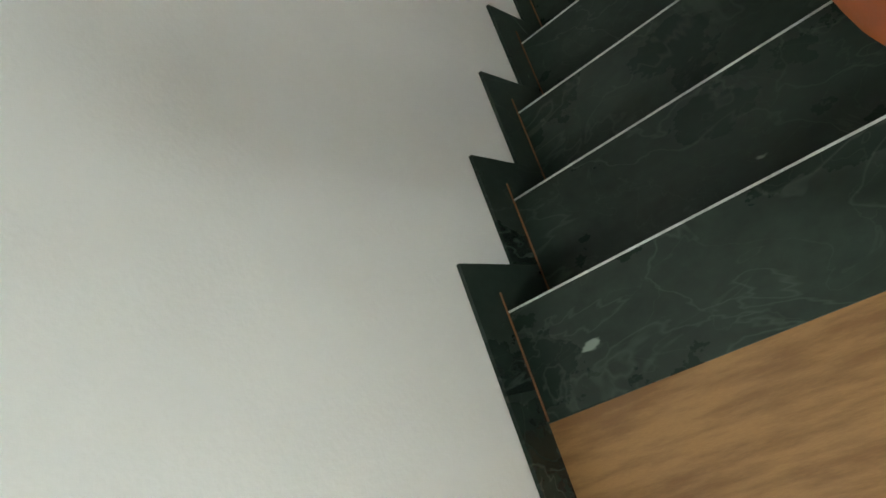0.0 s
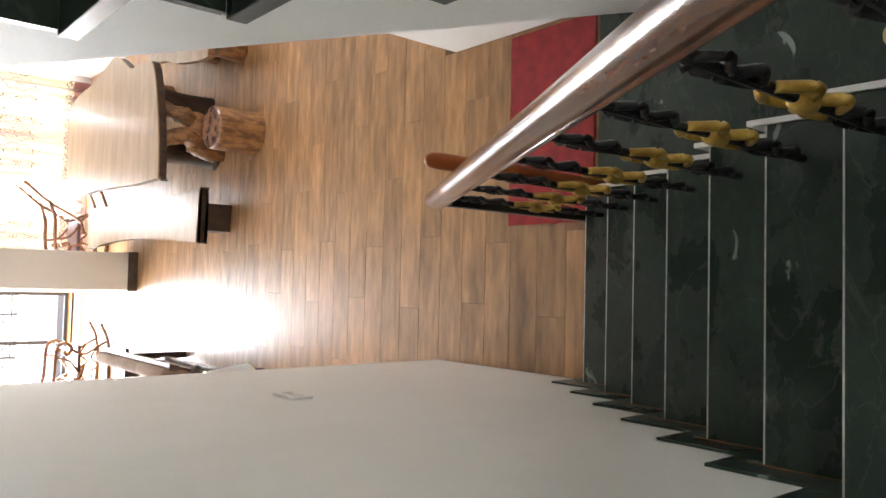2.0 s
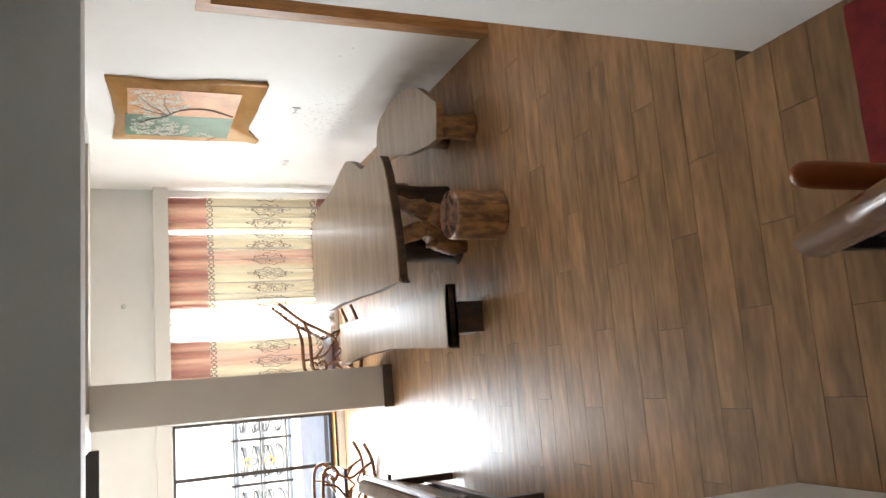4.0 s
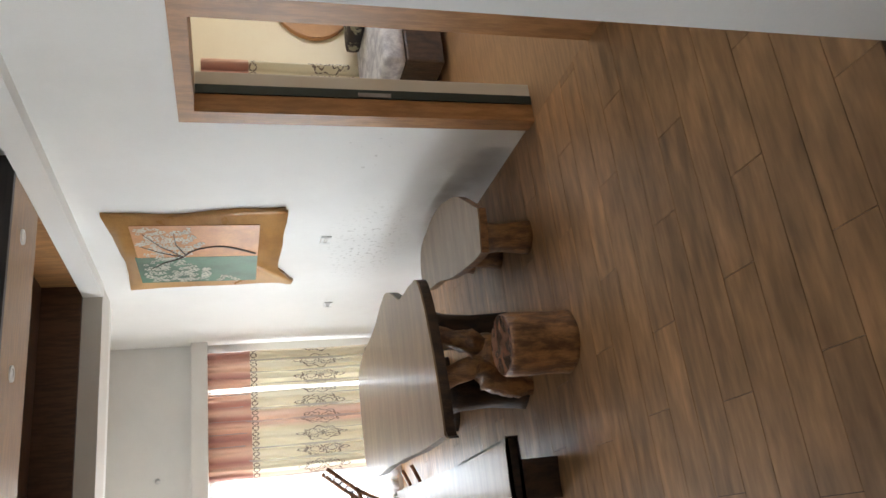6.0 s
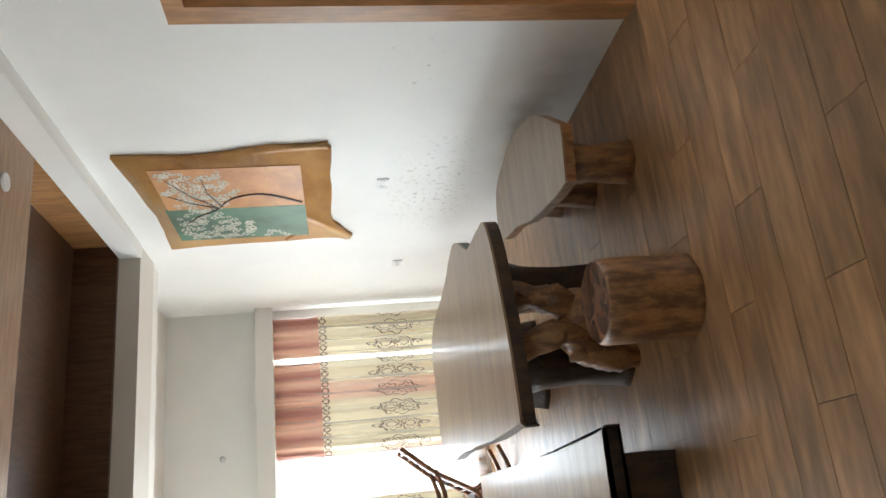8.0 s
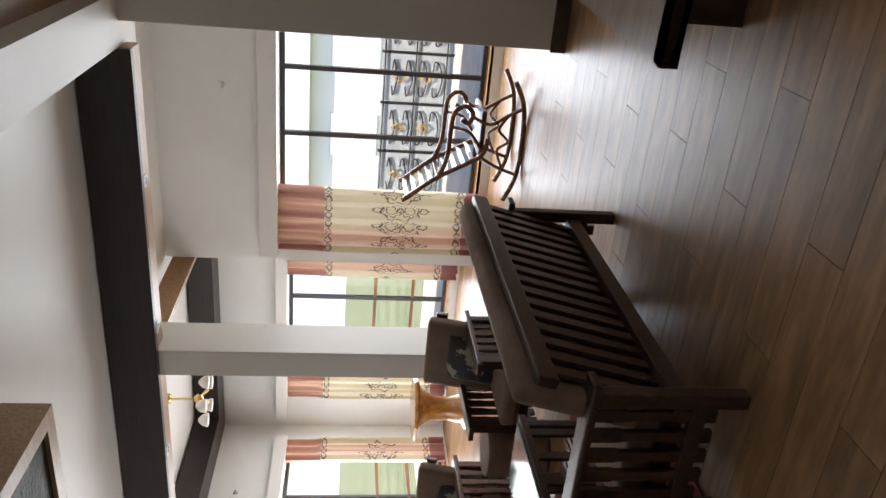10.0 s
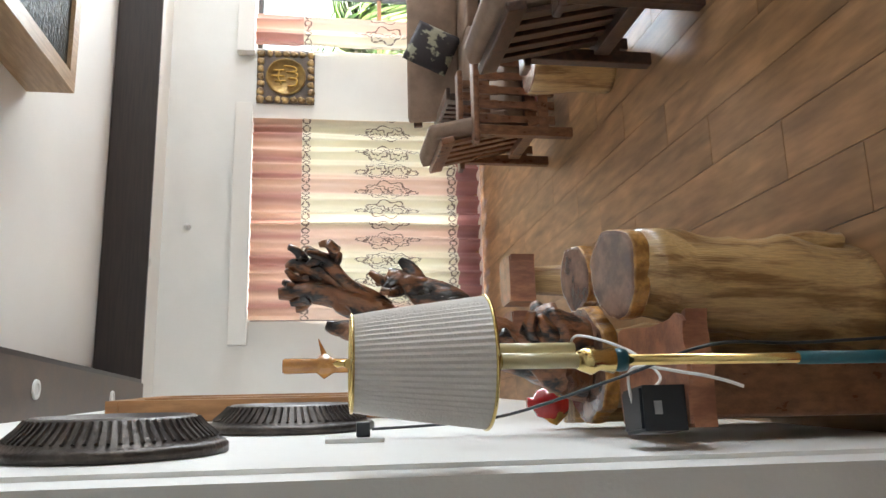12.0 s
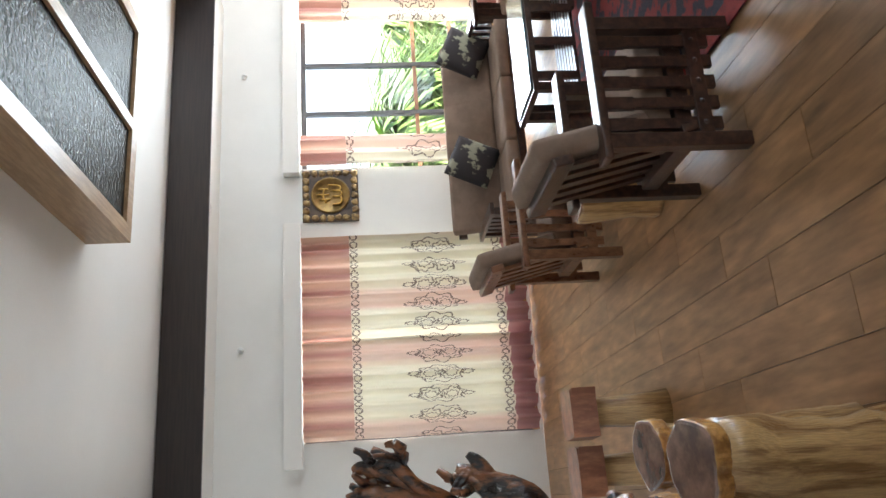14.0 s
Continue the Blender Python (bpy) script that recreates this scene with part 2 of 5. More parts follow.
M_bark = mat("stump_bark", (0.36, 0.17, 0.065), 0.42, (0.13, 0.055, 0.022), 7, (3, 3, 1), 0.5, 34, fine=0.4, coat=0.25)
M_darkbase = mat("dark_base_wood", (0.075, 0.04, 0.022), 0.45, (0.03, 0.016, 0.01), 6, (3, 3, 1), 0.4, 40, fine=0.3)
M_log = mat("pale_log_wood", (0.56, 0.36, 0.16), 0.35, (0.27, 0.14, 0.05), 3.5, (8, 8, 0.7), 0.45, 26, fine=0.4, coat=0.3, contrast=(0.38, 0.58))
M_logtop = mat("log_end_grain", (0.30, 0.165, 0.11), 0.22, (0.12, 0.065, 0.05), 12, (1, 1, 1), 0.1, 60, fine=0.25, coat=0.8)
M_logrim = mat("log_bark_rim", (0.62, 0.32, 0.09), 0.35, (0.26, 0.11, 0.03), 22, (1, 1, 1), 0.6, 50, fine=0.4, coat=0.4)
M_orange = mat("honey_wood", (0.55, 0.25, 0.06), 0.25, (0.34, 0.13, 0.03), 4, (5, 5, 1), 0.08, 50, fine=0.2, coat=0.6)
M_drift = mat("driftwood", (0.24, 0.09, 0.035), 0.3, (0.015, 0.009, 0.008), 7, (2.5, 2.5, 1), 0.6, 30, fine=0.4, coat=0.5, contrast=(0.42, 0.55))
M_rail = mat("handrail_wood", (0.19, 0.07, 0.03), 0.22, (0.10, 0.035, 0.016), 5, (8, 1, 1), 0.08, 50, fine=0.25, coat=0.7)
M_iron = mat("black_iron", (0.018, 0.018, 0.02), 0.35, bump=0.3, bump_scale=90, metal=0.3, fine=0.3)
M_gold = mat("gold_paint", (0.62, 0.39, 0.09), 0.35, (0.42, 0.24, 0.05), 15, bump=0.25, bump_scale=90, metal=0.55)
M_brass = mat("polished_brass", (0.78, 0.60, 0.26), 0.16, (0.7, 0.5, 0.2), 10, metal=1.0, fine=0.05)
M_red = mat("red_rug_pile", (0.36, 0.028, 0.03), 0.95, (0.24, 0.018, 0.02), 12, bump=0.6, bump_scale=240, fine=0.35)
M_carpet = mat("patterned_carpet", (0.24, 0.035, 0.035), 0.95, (0.045, 0.035, 0.05), 9, bump=0.5, bump_scale=160, fine=0.5, contrast=(0.46, 0.54))
M_carpet_edge = mat("carpet_border", (0.30, 0.035, 0.03), 0.95, (0.17, 0.02, 0.02), 14, bump=0.5, bump_scale=200, fine=0.4)
M_winframe = mat("dark_window_frame", (0.055, 0.05, 0.05), 0.4, fine=0.15)
M_winwood = mat("window_transom_wood", (0.28, 0.12, 0.05), 0.4, fine=0.15)
M_white = mat("white_plastic", (0.78, 0.78, 0.76), 0.35, fine=0.02)
M_shade = mat("lampshade_cloth", (0.82, 0.78, 0.74), 0.8, (0.78, 0.74, 0.70), 8, bump=0.2, bump_scale=160, fine=0.04)
M_black = mat("black_plastic", (0.02, 0.024, 0.03), 0.4, fine=0.1)
M_ochre = mat("lower_trim", (0.50, 0.24, 0.06), 0.4, (0.38, 0.17, 0.04), 5, fine=0.15)
M_base = mat("brown_skirting", (0.10, 0.065, 0.045), 0.4, (0.06, 0.04, 0.03), 6, fine=0.2)
M_bronze = mat("aged_bronze", (0.10, 0.085, 0.075), 0.4, (0.05, 0.04, 0.035), 12, bump=0.3, bump_scale=80, metal=0.6, fine=0.3)
M_plaque = mat("antique_gold", (0.50, 0.34, 0.15), 0.4, (0.15, 0.09, 0.045), 16, bump=0.4, bump_scale=90, metal=0.5, fine=0.3)
M_plaque_disc = mat("gold_disc", (0.30, 0.19, 0.06), 0.4, (0.20, 0.12, 0.04), 16, metal=0.6, fine=0.15)
M_redblock = mat("reddish_block_wood", (0.46, 0.20, 0.11), 0.35, (0.22, 0.085, 0.05), 3.5, (4, 4, 1.2), 0.1, 50, fine=0.2, coat=0.3)
M_redgloss = mat("red_lacquer", (0.45, 0.02, 0.02), 0.2, fine=0.1, coat=0.6)
M_candle = mat("cream_candle_tube", (0.72, 0.62, 0.36), 0.3, fine=0.05)
M_grey = mat("grey_plastic", (0.3, 0.3, 0.3), 0.4)
M_teal = mat("teal_wrap", (0.01, 0.11, 0.14), 0.35, fine=0.2)
M_leaf = mat("palm_leaf", (0.20, 0.30, 0.075), 0.5, (0.10, 0.19, 0.045), 6, fine=0.3, island=True)
M_lawn = mat("ground_soil_and_grass", (0.17, 0.20, 0.12), 0.95, (0.11, 0.14, 0.07), 0.35, fine=0.3, bump=0.3, bump_scale=4)
M_sheetmetal = mat("grey_fence_sheet", (0.34, 0.38, 0.42), 0.5, (0.28, 0.32, 0.36), 3)
M_pave = mat("pale_terrace", (0.42, 0.40, 0.36), 0.8, (0.34, 0.32, 0.29), 2, fine=0.15)
M_hill = mat("far_hill", (0.36, 0.42, 0.50), 1.0, (0.30, 0.36, 0.43), 0.02, fine=0.1)
M_bldg = mat("white_building", (0.74, 0.75, 0.77), 0.8, (0.68, 0.69, 0.71), 0.8, fine=0.05)
M_bldgwin = mat("pale_shutter", (0.6, 0.62, 0.66), 0.6, fine=0.05)
M_warm = mat("warm_room_wall", (0.80, 0.70, 0.52), 0.6, (0.76, 0.65, 0.47), 1.5, fine=0.03)
M_sheet = mat("bed_sheet", (0.66, 0.66, 0.68), 0.85, (0.4, 0.4, 0.45), 9, bump=0.3, bump_scale=60)
M_tan = mat("tan_headboard", (0.50, 0.25, 0.10), 0.55, (0.42, 0.2, 0.08), 3, fine=0.1)


def glass_mat(name, color=(1, 1, 1), rough=0.0, ior=1.45, bump=0.0):
    m = bpy.data.materials.new(name)
    m.use_nodes = True
    b = m.node_tree.nodes["Principled BSDF"]
    b.inputs["Base Color"].default_value = (*color, 1)
    b.inputs["Roughness"].default_value, b.inputs["IOR"].default_value = rough, ior
    b.inputs["Transmission Weight"].default_value = 1.0
    if bump:
        n = m.node_tree.nodes.new("ShaderNodeTexVoronoi")
        n.inputs["Scale"].default_value = 34.0
        p = m.node_tree.nodes.new("ShaderNodeBump")
        p.inputs["Strength"].default_value, p.inputs["Distance"].default_value = bump, 0.02
        m.node_tree.links.new(n.outputs["Distance"], p.inputs["Height"])
        m.node_tree.links.new(p.outputs[0], b.inputs["Normal"])
    return m


M_glass = glass_mat("clear_glass", (0.97, 0.99, 0.98), ior=1.2)
M_tableglass = mat("tinted_table_glass", (0.10, 0.14, 0.14), 0.04, (0.08, 0.12, 0.12), 2, fine=0.02, spec=0.9)
M_pebble = mat("pebbled_dark_glass", (0.035, 0.036, 0.032), 0.10, (0.02, 0.02, 0.018), 20, bump=1.0, bump_scale=36, fine=0.3, spec=0.05)


# ---- mesh helpers ----
def part(name, bm, material, parent=None, label="", smooth=False):
    me = bpy.data.meshes.new(name)
    bm.to_mesh(me)
    bm.free()
    me.materials.append(material)
    if smooth:
        for p in me.polygons:
            p.use_smooth = True
    ob = new(name, me)
    if parent:
        ob.parent = parent
    if label:
        ob["label"] = label
    return ob


def empty(name, m=None):
    ob = new(name)
    ob.empty_display_size = 0.1
    if m is not None:
        ob.matrix_world = m
    return ob


def box(bm, x0, x1, y0, y1, z0, z1, bevel=0.0, m=None):
    vs = [bm.verts.new(((x0, x1)[i & 1], (y0, y1)[i >> 1 & 1], (z0, z1)[i >> 2 & 1])) for i in range(8)]
    fs = [bm.faces.new([vs[i] for i in f]) for f in
          ((0, 2, 3, 1), (4, 5, 7, 6), (0, 1, 5, 4), (2, 6, 7, 3), (0, 4, 6, 2), (1, 3, 7, 5))]
    out = vs
    if bevel:
        r = bmesh.ops.bevel(bm, geom=list({e for f in fs for e in f.edges}), offset=bevel, segments=2, affect="EDGES", profile=0.6)
        out = list({v for f in r["faces"] for v in f.verts} | {v for v in vs if v.is_valid})
    if m is not None:
        bmesh.ops.transform(bm, matrix=m, verts=out)
    return out


def bx(x0, x1, y0, y1, z0, z1, bevel=0.0, m=None):
    bm = bmesh.new()
    box(bm, min(x0, x1), max(x0, x1), min(y0, y1), max(y0, y1), min(z0, z1), max(z0, z1), bevel, m)
    return bm


def lathe(profile, seg=24, bm=None, m=None, wob=0.0, seed=0):
    """A turned body from (radius, height) pairs; wob makes the outline uneven."""
    bm = bm or bmesh.new()
    rings = []
    for r, z in profile:
        ring = []
        for i in range(seg):
            a = 2 * math.pi * i / seg
            k = 1 + wob * noise.noise((math.cos(a) * 1.5 + seed, math.sin(a) * 1.5, z * 2 + seed))
            ring.append(bm.verts.new((r * k * math.cos(a), r * k * math.sin(a), z)))
        rings.append(ring)
    for a, b in zip(rings, rings[1:]):
        for i in range(seg):
            bm.faces.new((a[i], a[(i + 1) % seg], b[(i + 1) % seg], b[i]))
    if profile[0][0] > 1e-4:
        bm.faces.new(list(reversed(rings[0])))
    if profile[-1][0] > 1e-4:
        bm.faces.new(rings[-1])
    if m is not None:
        bmesh.ops.transform(bm, matrix=m, verts=[v for r in rings for v in r])
    return bm


def tube(points, radii, seg=10, bm=None, wob=0.0, seed=0, flat=1.0):
    """A tube through points, tapering by radii; flat squeezes it along the second axis."""
    bm = bm or bmesh.new()
    pts = [Vector(p) for p in points]
    if not hasattr(radii, "__len__"):
        radii = [radii] * len(pts)
    rings, up = [], Vector((0.13, 0.21, 0.97)).normalized()
    for i, p in enumerate(pts):
        d = (pts[min(i + 1, len(pts) - 1)] - pts[max(i - 1, 0)]).normalized()
        u = d.cross(up)
        if u.length < 0.1:
            u = d.cross(Vector((1, 0, 0)))
        u.normalize()
        w = d.cross(u).normalized()
        ring = []
        for k in range(seg):
            a = 2 * math.pi * k / seg
            f = 1 + wob * noise.noise((p.x * 9 + seed + math.cos(a), p.y * 9 + math.sin(a), p.z * 9))
            ring.append(bm.verts.new(p + radii[i] * f * (math.cos(a) * u + math.sin(a) * flat * w)))
        rings.append(ring)
    for a, b in zip(rings, rings[1:]):
        for i in range(seg):
            bm.faces.new((a[i], a[(i + 1) % seg], b[(i + 1) % seg], b[i]))
    bm.faces.new(list(reversed(rings[0])))
    bm.faces.new(rings[-1])
    return bm


def prism(outline, z0, z1, bevel=0.0, bm=None):
    """A slab with the given outline in the plan."""
    bm = bm or bmesh.new()
    a = [bm.verts.new((x, y, z0)) for x, y in outline]
    b = [bm.verts.new((x, y, z1)) for x, y in outline]
    n = len(a)
    bm.faces.new(list(reversed(a)))
    top = bm.faces.new(b)
    for i in range(n):
        bm.faces.new((a[i], a[(i + 1) % n], b[(i + 1) % n], b[i]))
    if bevel:
        bmesh.ops.bevel(bm, geom=list(top.edges), offset=bevel, segments=2, affect="EDGES")
    bmesh.ops.recalc_face_normals(bm, faces=bm.faces)
    return bm


def smoothline(pts, n=6):
    """Catmull-Rom points through pts."""
    P = [Vector(p) for p in pts]
    out = []
    for i in range(len(P) - 1):
        p0, p1, p2, p3 = P[max(i - 1, 0)], P[i], P[i + 1], P[min(i + 2, len(P) - 1)]
        for k in range(n):
            t = k / n
            out.append(0.5 * (2 * p1 + (p2 - p0) * t + (2 * p0 - 5 * p1 + 4 * p2 - p3) * t * t + (3 * p1 - p0 - 3 * p2 + p3) * t ** 3))
    out.append(P[-1])
    return out


def wall_with_openings(name, axis, face, back, lo, hi, z0, z1, openings, material):
    """A wall between lo and hi along its run, with rectangular openings (a, b, za, zb) cut through it."""
    bm = bmesh.new()

    def seg(a, b, za, zb):
        if b - a > 1e-4 and zb - za > 1e-4:
            p, q = min(face, back), max(face, back)
            box(bm, *((a, b, p, q) if axis == "x" else (p, q, a, b)), za, zb)

    at = lo
    for a, b, za, zb in sorted(openings):
        seg(at, a, z0, z1)
        seg(a, b, z0, za)
        seg(a, b, zb, z1)
        at = b
    seg(at, hi, z0, z1)
    return tagged(part(name, bm, material), "white painted plaster wall", "wall", kind="structure")


# ---- plan ----
XL, XR = -5.57, 3.15      # left and right walls of the hall
YB, YF, YF2 = 1.20, 8.70, 9.90   # back wall, far wall, far wall of the bay
XBAY = -2.45              # end of the far wall beside the bay
CEIL = 3.22
RISE, RUN, NSTEP = 0.19, 0.275, 10
TOPZ = RISE * NSTEP - 0.05
SX = 0.90                 # width of the flight
WX = 1.87                 # wall beyond the stair well

FAR_WIN = [(-2.25, 0.22, 0.12, 2.12), (0.62, 3.06, 0.12, 2.12)]
LEFT_WIN = [(2.16, 3.98, 0.06, 2.10), (4.74, 6.74, 0.06, 2.10), (7.56, 9.50, 0.06, 2.10)]
BAY_WIN = [(-5.05, -2.95, 0.12, 2.12)]
wall_with_openings("wall_far", "x", YF, YF + 0.23, XBAY, XR + 0.23, 0, 3.7, FAR_WIN, M_wall)
wall_with_openings("wall_bay_return", "y", XBAY, XBAY + 0.23, YF + 0.23, YF2, 0, 3.7, [], M_wall)
wall_with_openings("wall_bay", "x", YF2, YF2 + 0.23, XL - 0.23, XBAY + 0.23, 0, 3.7, BAY_WIN, M_wall)
wall_with_openings("wall_left", "y", XL, XL - 0.23, YB, YF2, 0, 3.7, LEFT_WIN, M_wall)
wall_with_openings("wall_right", "y", XR, XR + 0.23, YB, YF, 0, 3.7, [(2.60, 3.70, 0.0, 2.10)], M_wall_stain)
BACK = pose(0, YB, 0, 0, 0, -2.8)   # the back wall runs a little askew
bw = wall_with_openings("wall_back", "x", 0, -0.20, XL - 0.25, -0.20, 0, 3.7, [], M_wall)
bw.matrix_world = BACK
wall_with_openings("wall_back_right", "x", YB - 0.1, YB - 0.3, WX, XR + 0.23, 0, 3.7, [], M_wall)
wall_with_openings("wall_stair", "y", 0.0, -0.20, -4.6, YB, 0, 6.0, [], M_wall)
# the small opening is added for the stair fill lamp
wall_with_openings("wall_stair_right", "y", WX, WX + 0.2, -4.6, YB - 0.3, 0, 6.0, [(-3.7, -3.3, 3.3, 3.7)], M_wall)
wall_with_openings("wall_stair_back", "x", -4.4, -4.6, 0.0, WX, 0, 6.0, [], M_wall)

# ---- ceilings and beams ----
def structure(name, bm, material, label, category):
    return tagged(part(name, bm, material), label, category, kind="structure")


structure("ceiling", bx(XL, 0.14, YB, 6.56, CEIL, CEIL + 0.2), M_ceil, "white painted plaster ceiling of the hall", "ceiling")
structure("ceiling_bay", bx(XL, 0.14, 6.56, YF2, CEIL + 0.05, CEIL + 0.25), M_ceil, "white painted ceiling of the window bay", "ceiling")
structure("ceiling_dining", bx(0.14, XR, YB, YF, 3.46, 3.66), M_ceil, "white painted ceiling over the slab table", "ceiling")
structure("ceiling_stair", bx(-0.2, WX + 0.2, -4.6, YB, 5.9, 6.1), M_ceil, "white ceiling over the stair well", "ceiling")
bm = bmesh.new()
box(bm, XL, XR, 6.56, 6.99, 2.94, 3.66)
structure("beam_cross", bm, M_cream, "cream painted beam between the columns", "beam")
structure("beam_long", bx(0.14, 0.47, YB, 6.56, 2.93, 3.66), M_cream, "cream painted beam running to the column", "beam")
structure("beam_stair", bx(-0.2, WX, YB - 0.2, YB + 0.05, 2.71, 6.0), M_wall, "white painted beam over the stair opening", "beam")
structure("beam_stair_low", bx(WX, XR, YB - 0.3, YB + 0.05, 3.4, 3.7), M_wall, "white beam above the wall", "beam")

# dropped ring of the hall with its dark fascia
bm = bmesh.new()
box(bm, XL, -5.1, YB, 6.56, 2.86, CEIL)
box(bm, -5.1, 0.14, YB, 1.62, 2.86, CEIL)
structure("ceiling_ring", bm, M_ceil, "white dropped ceiling border", "ceiling")
for nm, a in (("fascia_left", (-5.1, -5.07, 1.65, 6.50)), ("fascia_back", (-5.1, 0.135, 1.62, 1.65)), ("fascia_far", (-5.1, 0.135, 6.50, 6.555))):
    structure(nm, bx(*a, 2.85, CEIL - 0.01), M_dark, "dark stained wooden fascia round the ceiling", "trim")
structure("board_hall", bx(-5.07, 0.13, 6.56, 6.75, 2.86, 2.937), M_board, "varnished wooden strip under the beam", "trim")
structure("trim_back", bx(-5.1, 0.13, YB + 0.004, 1.62, 2.835, 2.856), M_base, "grey brown soffit board along the back wall", "trim")
# bay ring
bm = bmesh.new()
box(bm, XL, -5.15, 6.99, YF2, 2.96, 3.25)
box(bm, -5.15, XBAY, 9.5, YF2, 2.96, 3.25)
structure("fascia_bay", bm, M_dark, "dark stained fascia of the bay ceiling", "trim")
structure("board_bay", bx(XBAY - 0.05, XBAY, 6.99, YF2, 2.98, 3.2), M_board, "varnished wooden fascia of the bay", "trim")

# wooden tray over the slab table
bm = bmesh.new()
box(bm, 0.47, XR, 4.24, 4.84, 3.10, 3.16)
box(bm, 0.47, 1.20, 4.84, 6.56, 3.10, 3.16)
structure("ceiling_board", bm, M_board, "varnished light wooden ceiling board with round downlights", "ceiling")
for a in ((1.16, XR, 4.80, 4.84, 3.16, 3.45), (1.16, 1.20, 4.84, 6.56, 3.16, 3.45), (1.20, XR, 6.52, 6.56, 3.10, 3.45), (1.20, XR, 4.84, 6.52, 3.42, 3.455)):
    structure("recess_panel", bx(*a), M_recess, "dark brown laminate lining of the ceiling recess", "trim")
# the light on this recess side is put into its orange colour
structure("recess_panel_side", bx(XR - 0.012, XR, 4.84, 6.52, 3.10, 3.42), M_door, "laminate side of the ceiling recess, coloured orange as lit", "trim")
structure("fascia_dining", bx(0.47, XR, 4.20, 4.24, 3.095, 3.455), M_dark, "dark stained fascia of the wooden tray", "trim")
structure("trim_right", bx(XR - 0.10, XR, YB, 6.56, 2.93, 3.098), M_ceil, "white boxed ledge along the wall top", "trim")
structure("trim_far", bx(0.72, XR, 6.99, 7.25, 2.96, 3.06), M_ceil, "white ledge behind the beam", "trim")
structure("ceiling_far", bx(0.14, XR, 6.99, YF, 3.2, 3.3), M_ceil, "white ceiling by the far windows", "ceiling")

# columns
for nm, x0, x1 in (("column_1", 0.30, 0.72), ("column_2", -2.42, -2.19)):
    structure(nm, bx(x0, x1, 6.56, 6.99, 0.0, 2.94, 0.008), M_cream, "cream painted square column", "column")
    structure("baseboard_" + nm, bx(x0 - 0.012, x1 + 0.012, 6.548, 7.002, 0.0, 0.105), M_base, "brown tiled column foot", "baseboard")

# ---- stairs ----
stair = empty("staircase")
tagged(stair, "dark green marble staircase with pale tread edges", "staircase", kind="structure")
for k in range(1, NSTEP + 1):
    y = -RUN * (k - 1)
    z = RISE * k - 0.05
    yb = y - RUN - 0.02 if k < NSTEP else y - RUN
    part("tread", bx(0.0, SX, y - 0.04, yb - (0.065 if k < NSTEP else 0), z - 0.03, z, 0.004), M_marble, stair)
    part("riser", bx(0.0, SX - 0.01, y - 0.065, y - 0.085, max(0.0, z - RISE), z - 0.03), M_marble, stair)
    part("nosing_line", bx(0.003, SX - 0.003, y - 0.0385, y - 0.0430, z - 0.010, z + 0.0012), M_marble_edge, stair)
    part("stair_core", bx(0.0, SX - 0.02, y - 0.085, y - RUN - (0.085 if k < NSTEP else 0.0), max(0, z - 0.5), z - 0.03), M_wall, stair)
    part("stringer_block", bx(SX + 0.001, SX + 0.016, y + 0.01, y - RUN + 0.01, max(0, z - 0.42), z + 0.008), M_wall, stair, "white painted stair edge")
    # stepped skirting on the wall
    sk = bmesh.new()
    box(sk, 0.001, 0.010, y - RUN + 0.07, y + 0.07, z, z + 0.10)
    box(sk, 0.001, 0.010, y - 0.066, y + 0.0695, max(0.0, z - RISE + 0.0005), z)
    part("skirting_tile", sk, M_marble, stair)
    ln = bmesh.new()
    box(ln, 0.0102, 0.0135, y - RUN + 0.004, y + 0.004, z, z + 0.003)
    part("joint_line", ln, M_winwood, stair)
part("landing_floor", bx(0.0, WX, -2.75, -4.4, TOPZ - 0.2, TOPZ - 0.002), M_landing, stair, "wood-look landing floor")
part("landing_edge", bx(SX + 0.03, WX, -2.42, -2.75, TOPZ - 0.2, TOPZ), M_marble, stair)
part("skirting_tile", bx(0.001, 0.010, -2.68, -4.4, TOPZ, TOPZ + 0.10), M_marble, stair)

# soffit flight to the upper floor beside the rail
upper = empty("upper_flight")
tagged(upper, "upper stair flight with dark marble step ends and white stringer", "staircase", kind="structure")
R2, UX, RISE2 = 0.285, 0.875, 0.172
for k in range(1, 13):
    y = -2.42 + R2 * (k - 1)
    z = TOPZ + RISE2 * k
    part("tread", bx(UX - 0.012, WX, y - 0.02, y + R2, z - 0.035, z, 0.003), M_marble, upper)
    part("riser", bx(UX, WX, y, y + 0.02, z - RISE2, z - 0.035), M_marble, upper)
    st2 = bmesh.new()
    lo0, lo1 = z - 0.35, z - 0.35 + RISE2
    vs = [st2.verts.new(p) for x in (UX + 0.002, UX + 0.03) for p in ((x, y + 0.02, lo0), (x, y + R2 + 0.02, lo1), (x, y + R2 + 0.02, z - 0.035), (x, y + 0.02, z - 0.035))]
    for f in ((0, 3, 2, 1), (4, 5, 6, 7), (0, 1, 5, 4), (1, 2, 6, 5), (2, 3, 7, 6), (3, 0, 4, 7)):
        st2.faces.new([vs[q] for q in f])
    part("stringer_block", st2, M_wall, upper, "white plastered stringer")
st = bmesh.new()
a0, a1 = -2.42, -2.42 + R2 * 12
vs = []
for x in (UX + 0.03, WX):
    for y, z in ((a0, TOPZ - 0.18), (a1, TOPZ + RISE2 * 12 - 0.18), (a1, TOPZ + RISE2 * 12 - 0.10), (a0, TOPZ - 0.10)):
        vs.append(st.verts.new((x, y, z)))
st.faces.new(vs[0:4][::-1])
st.faces.new(vs[4:8])
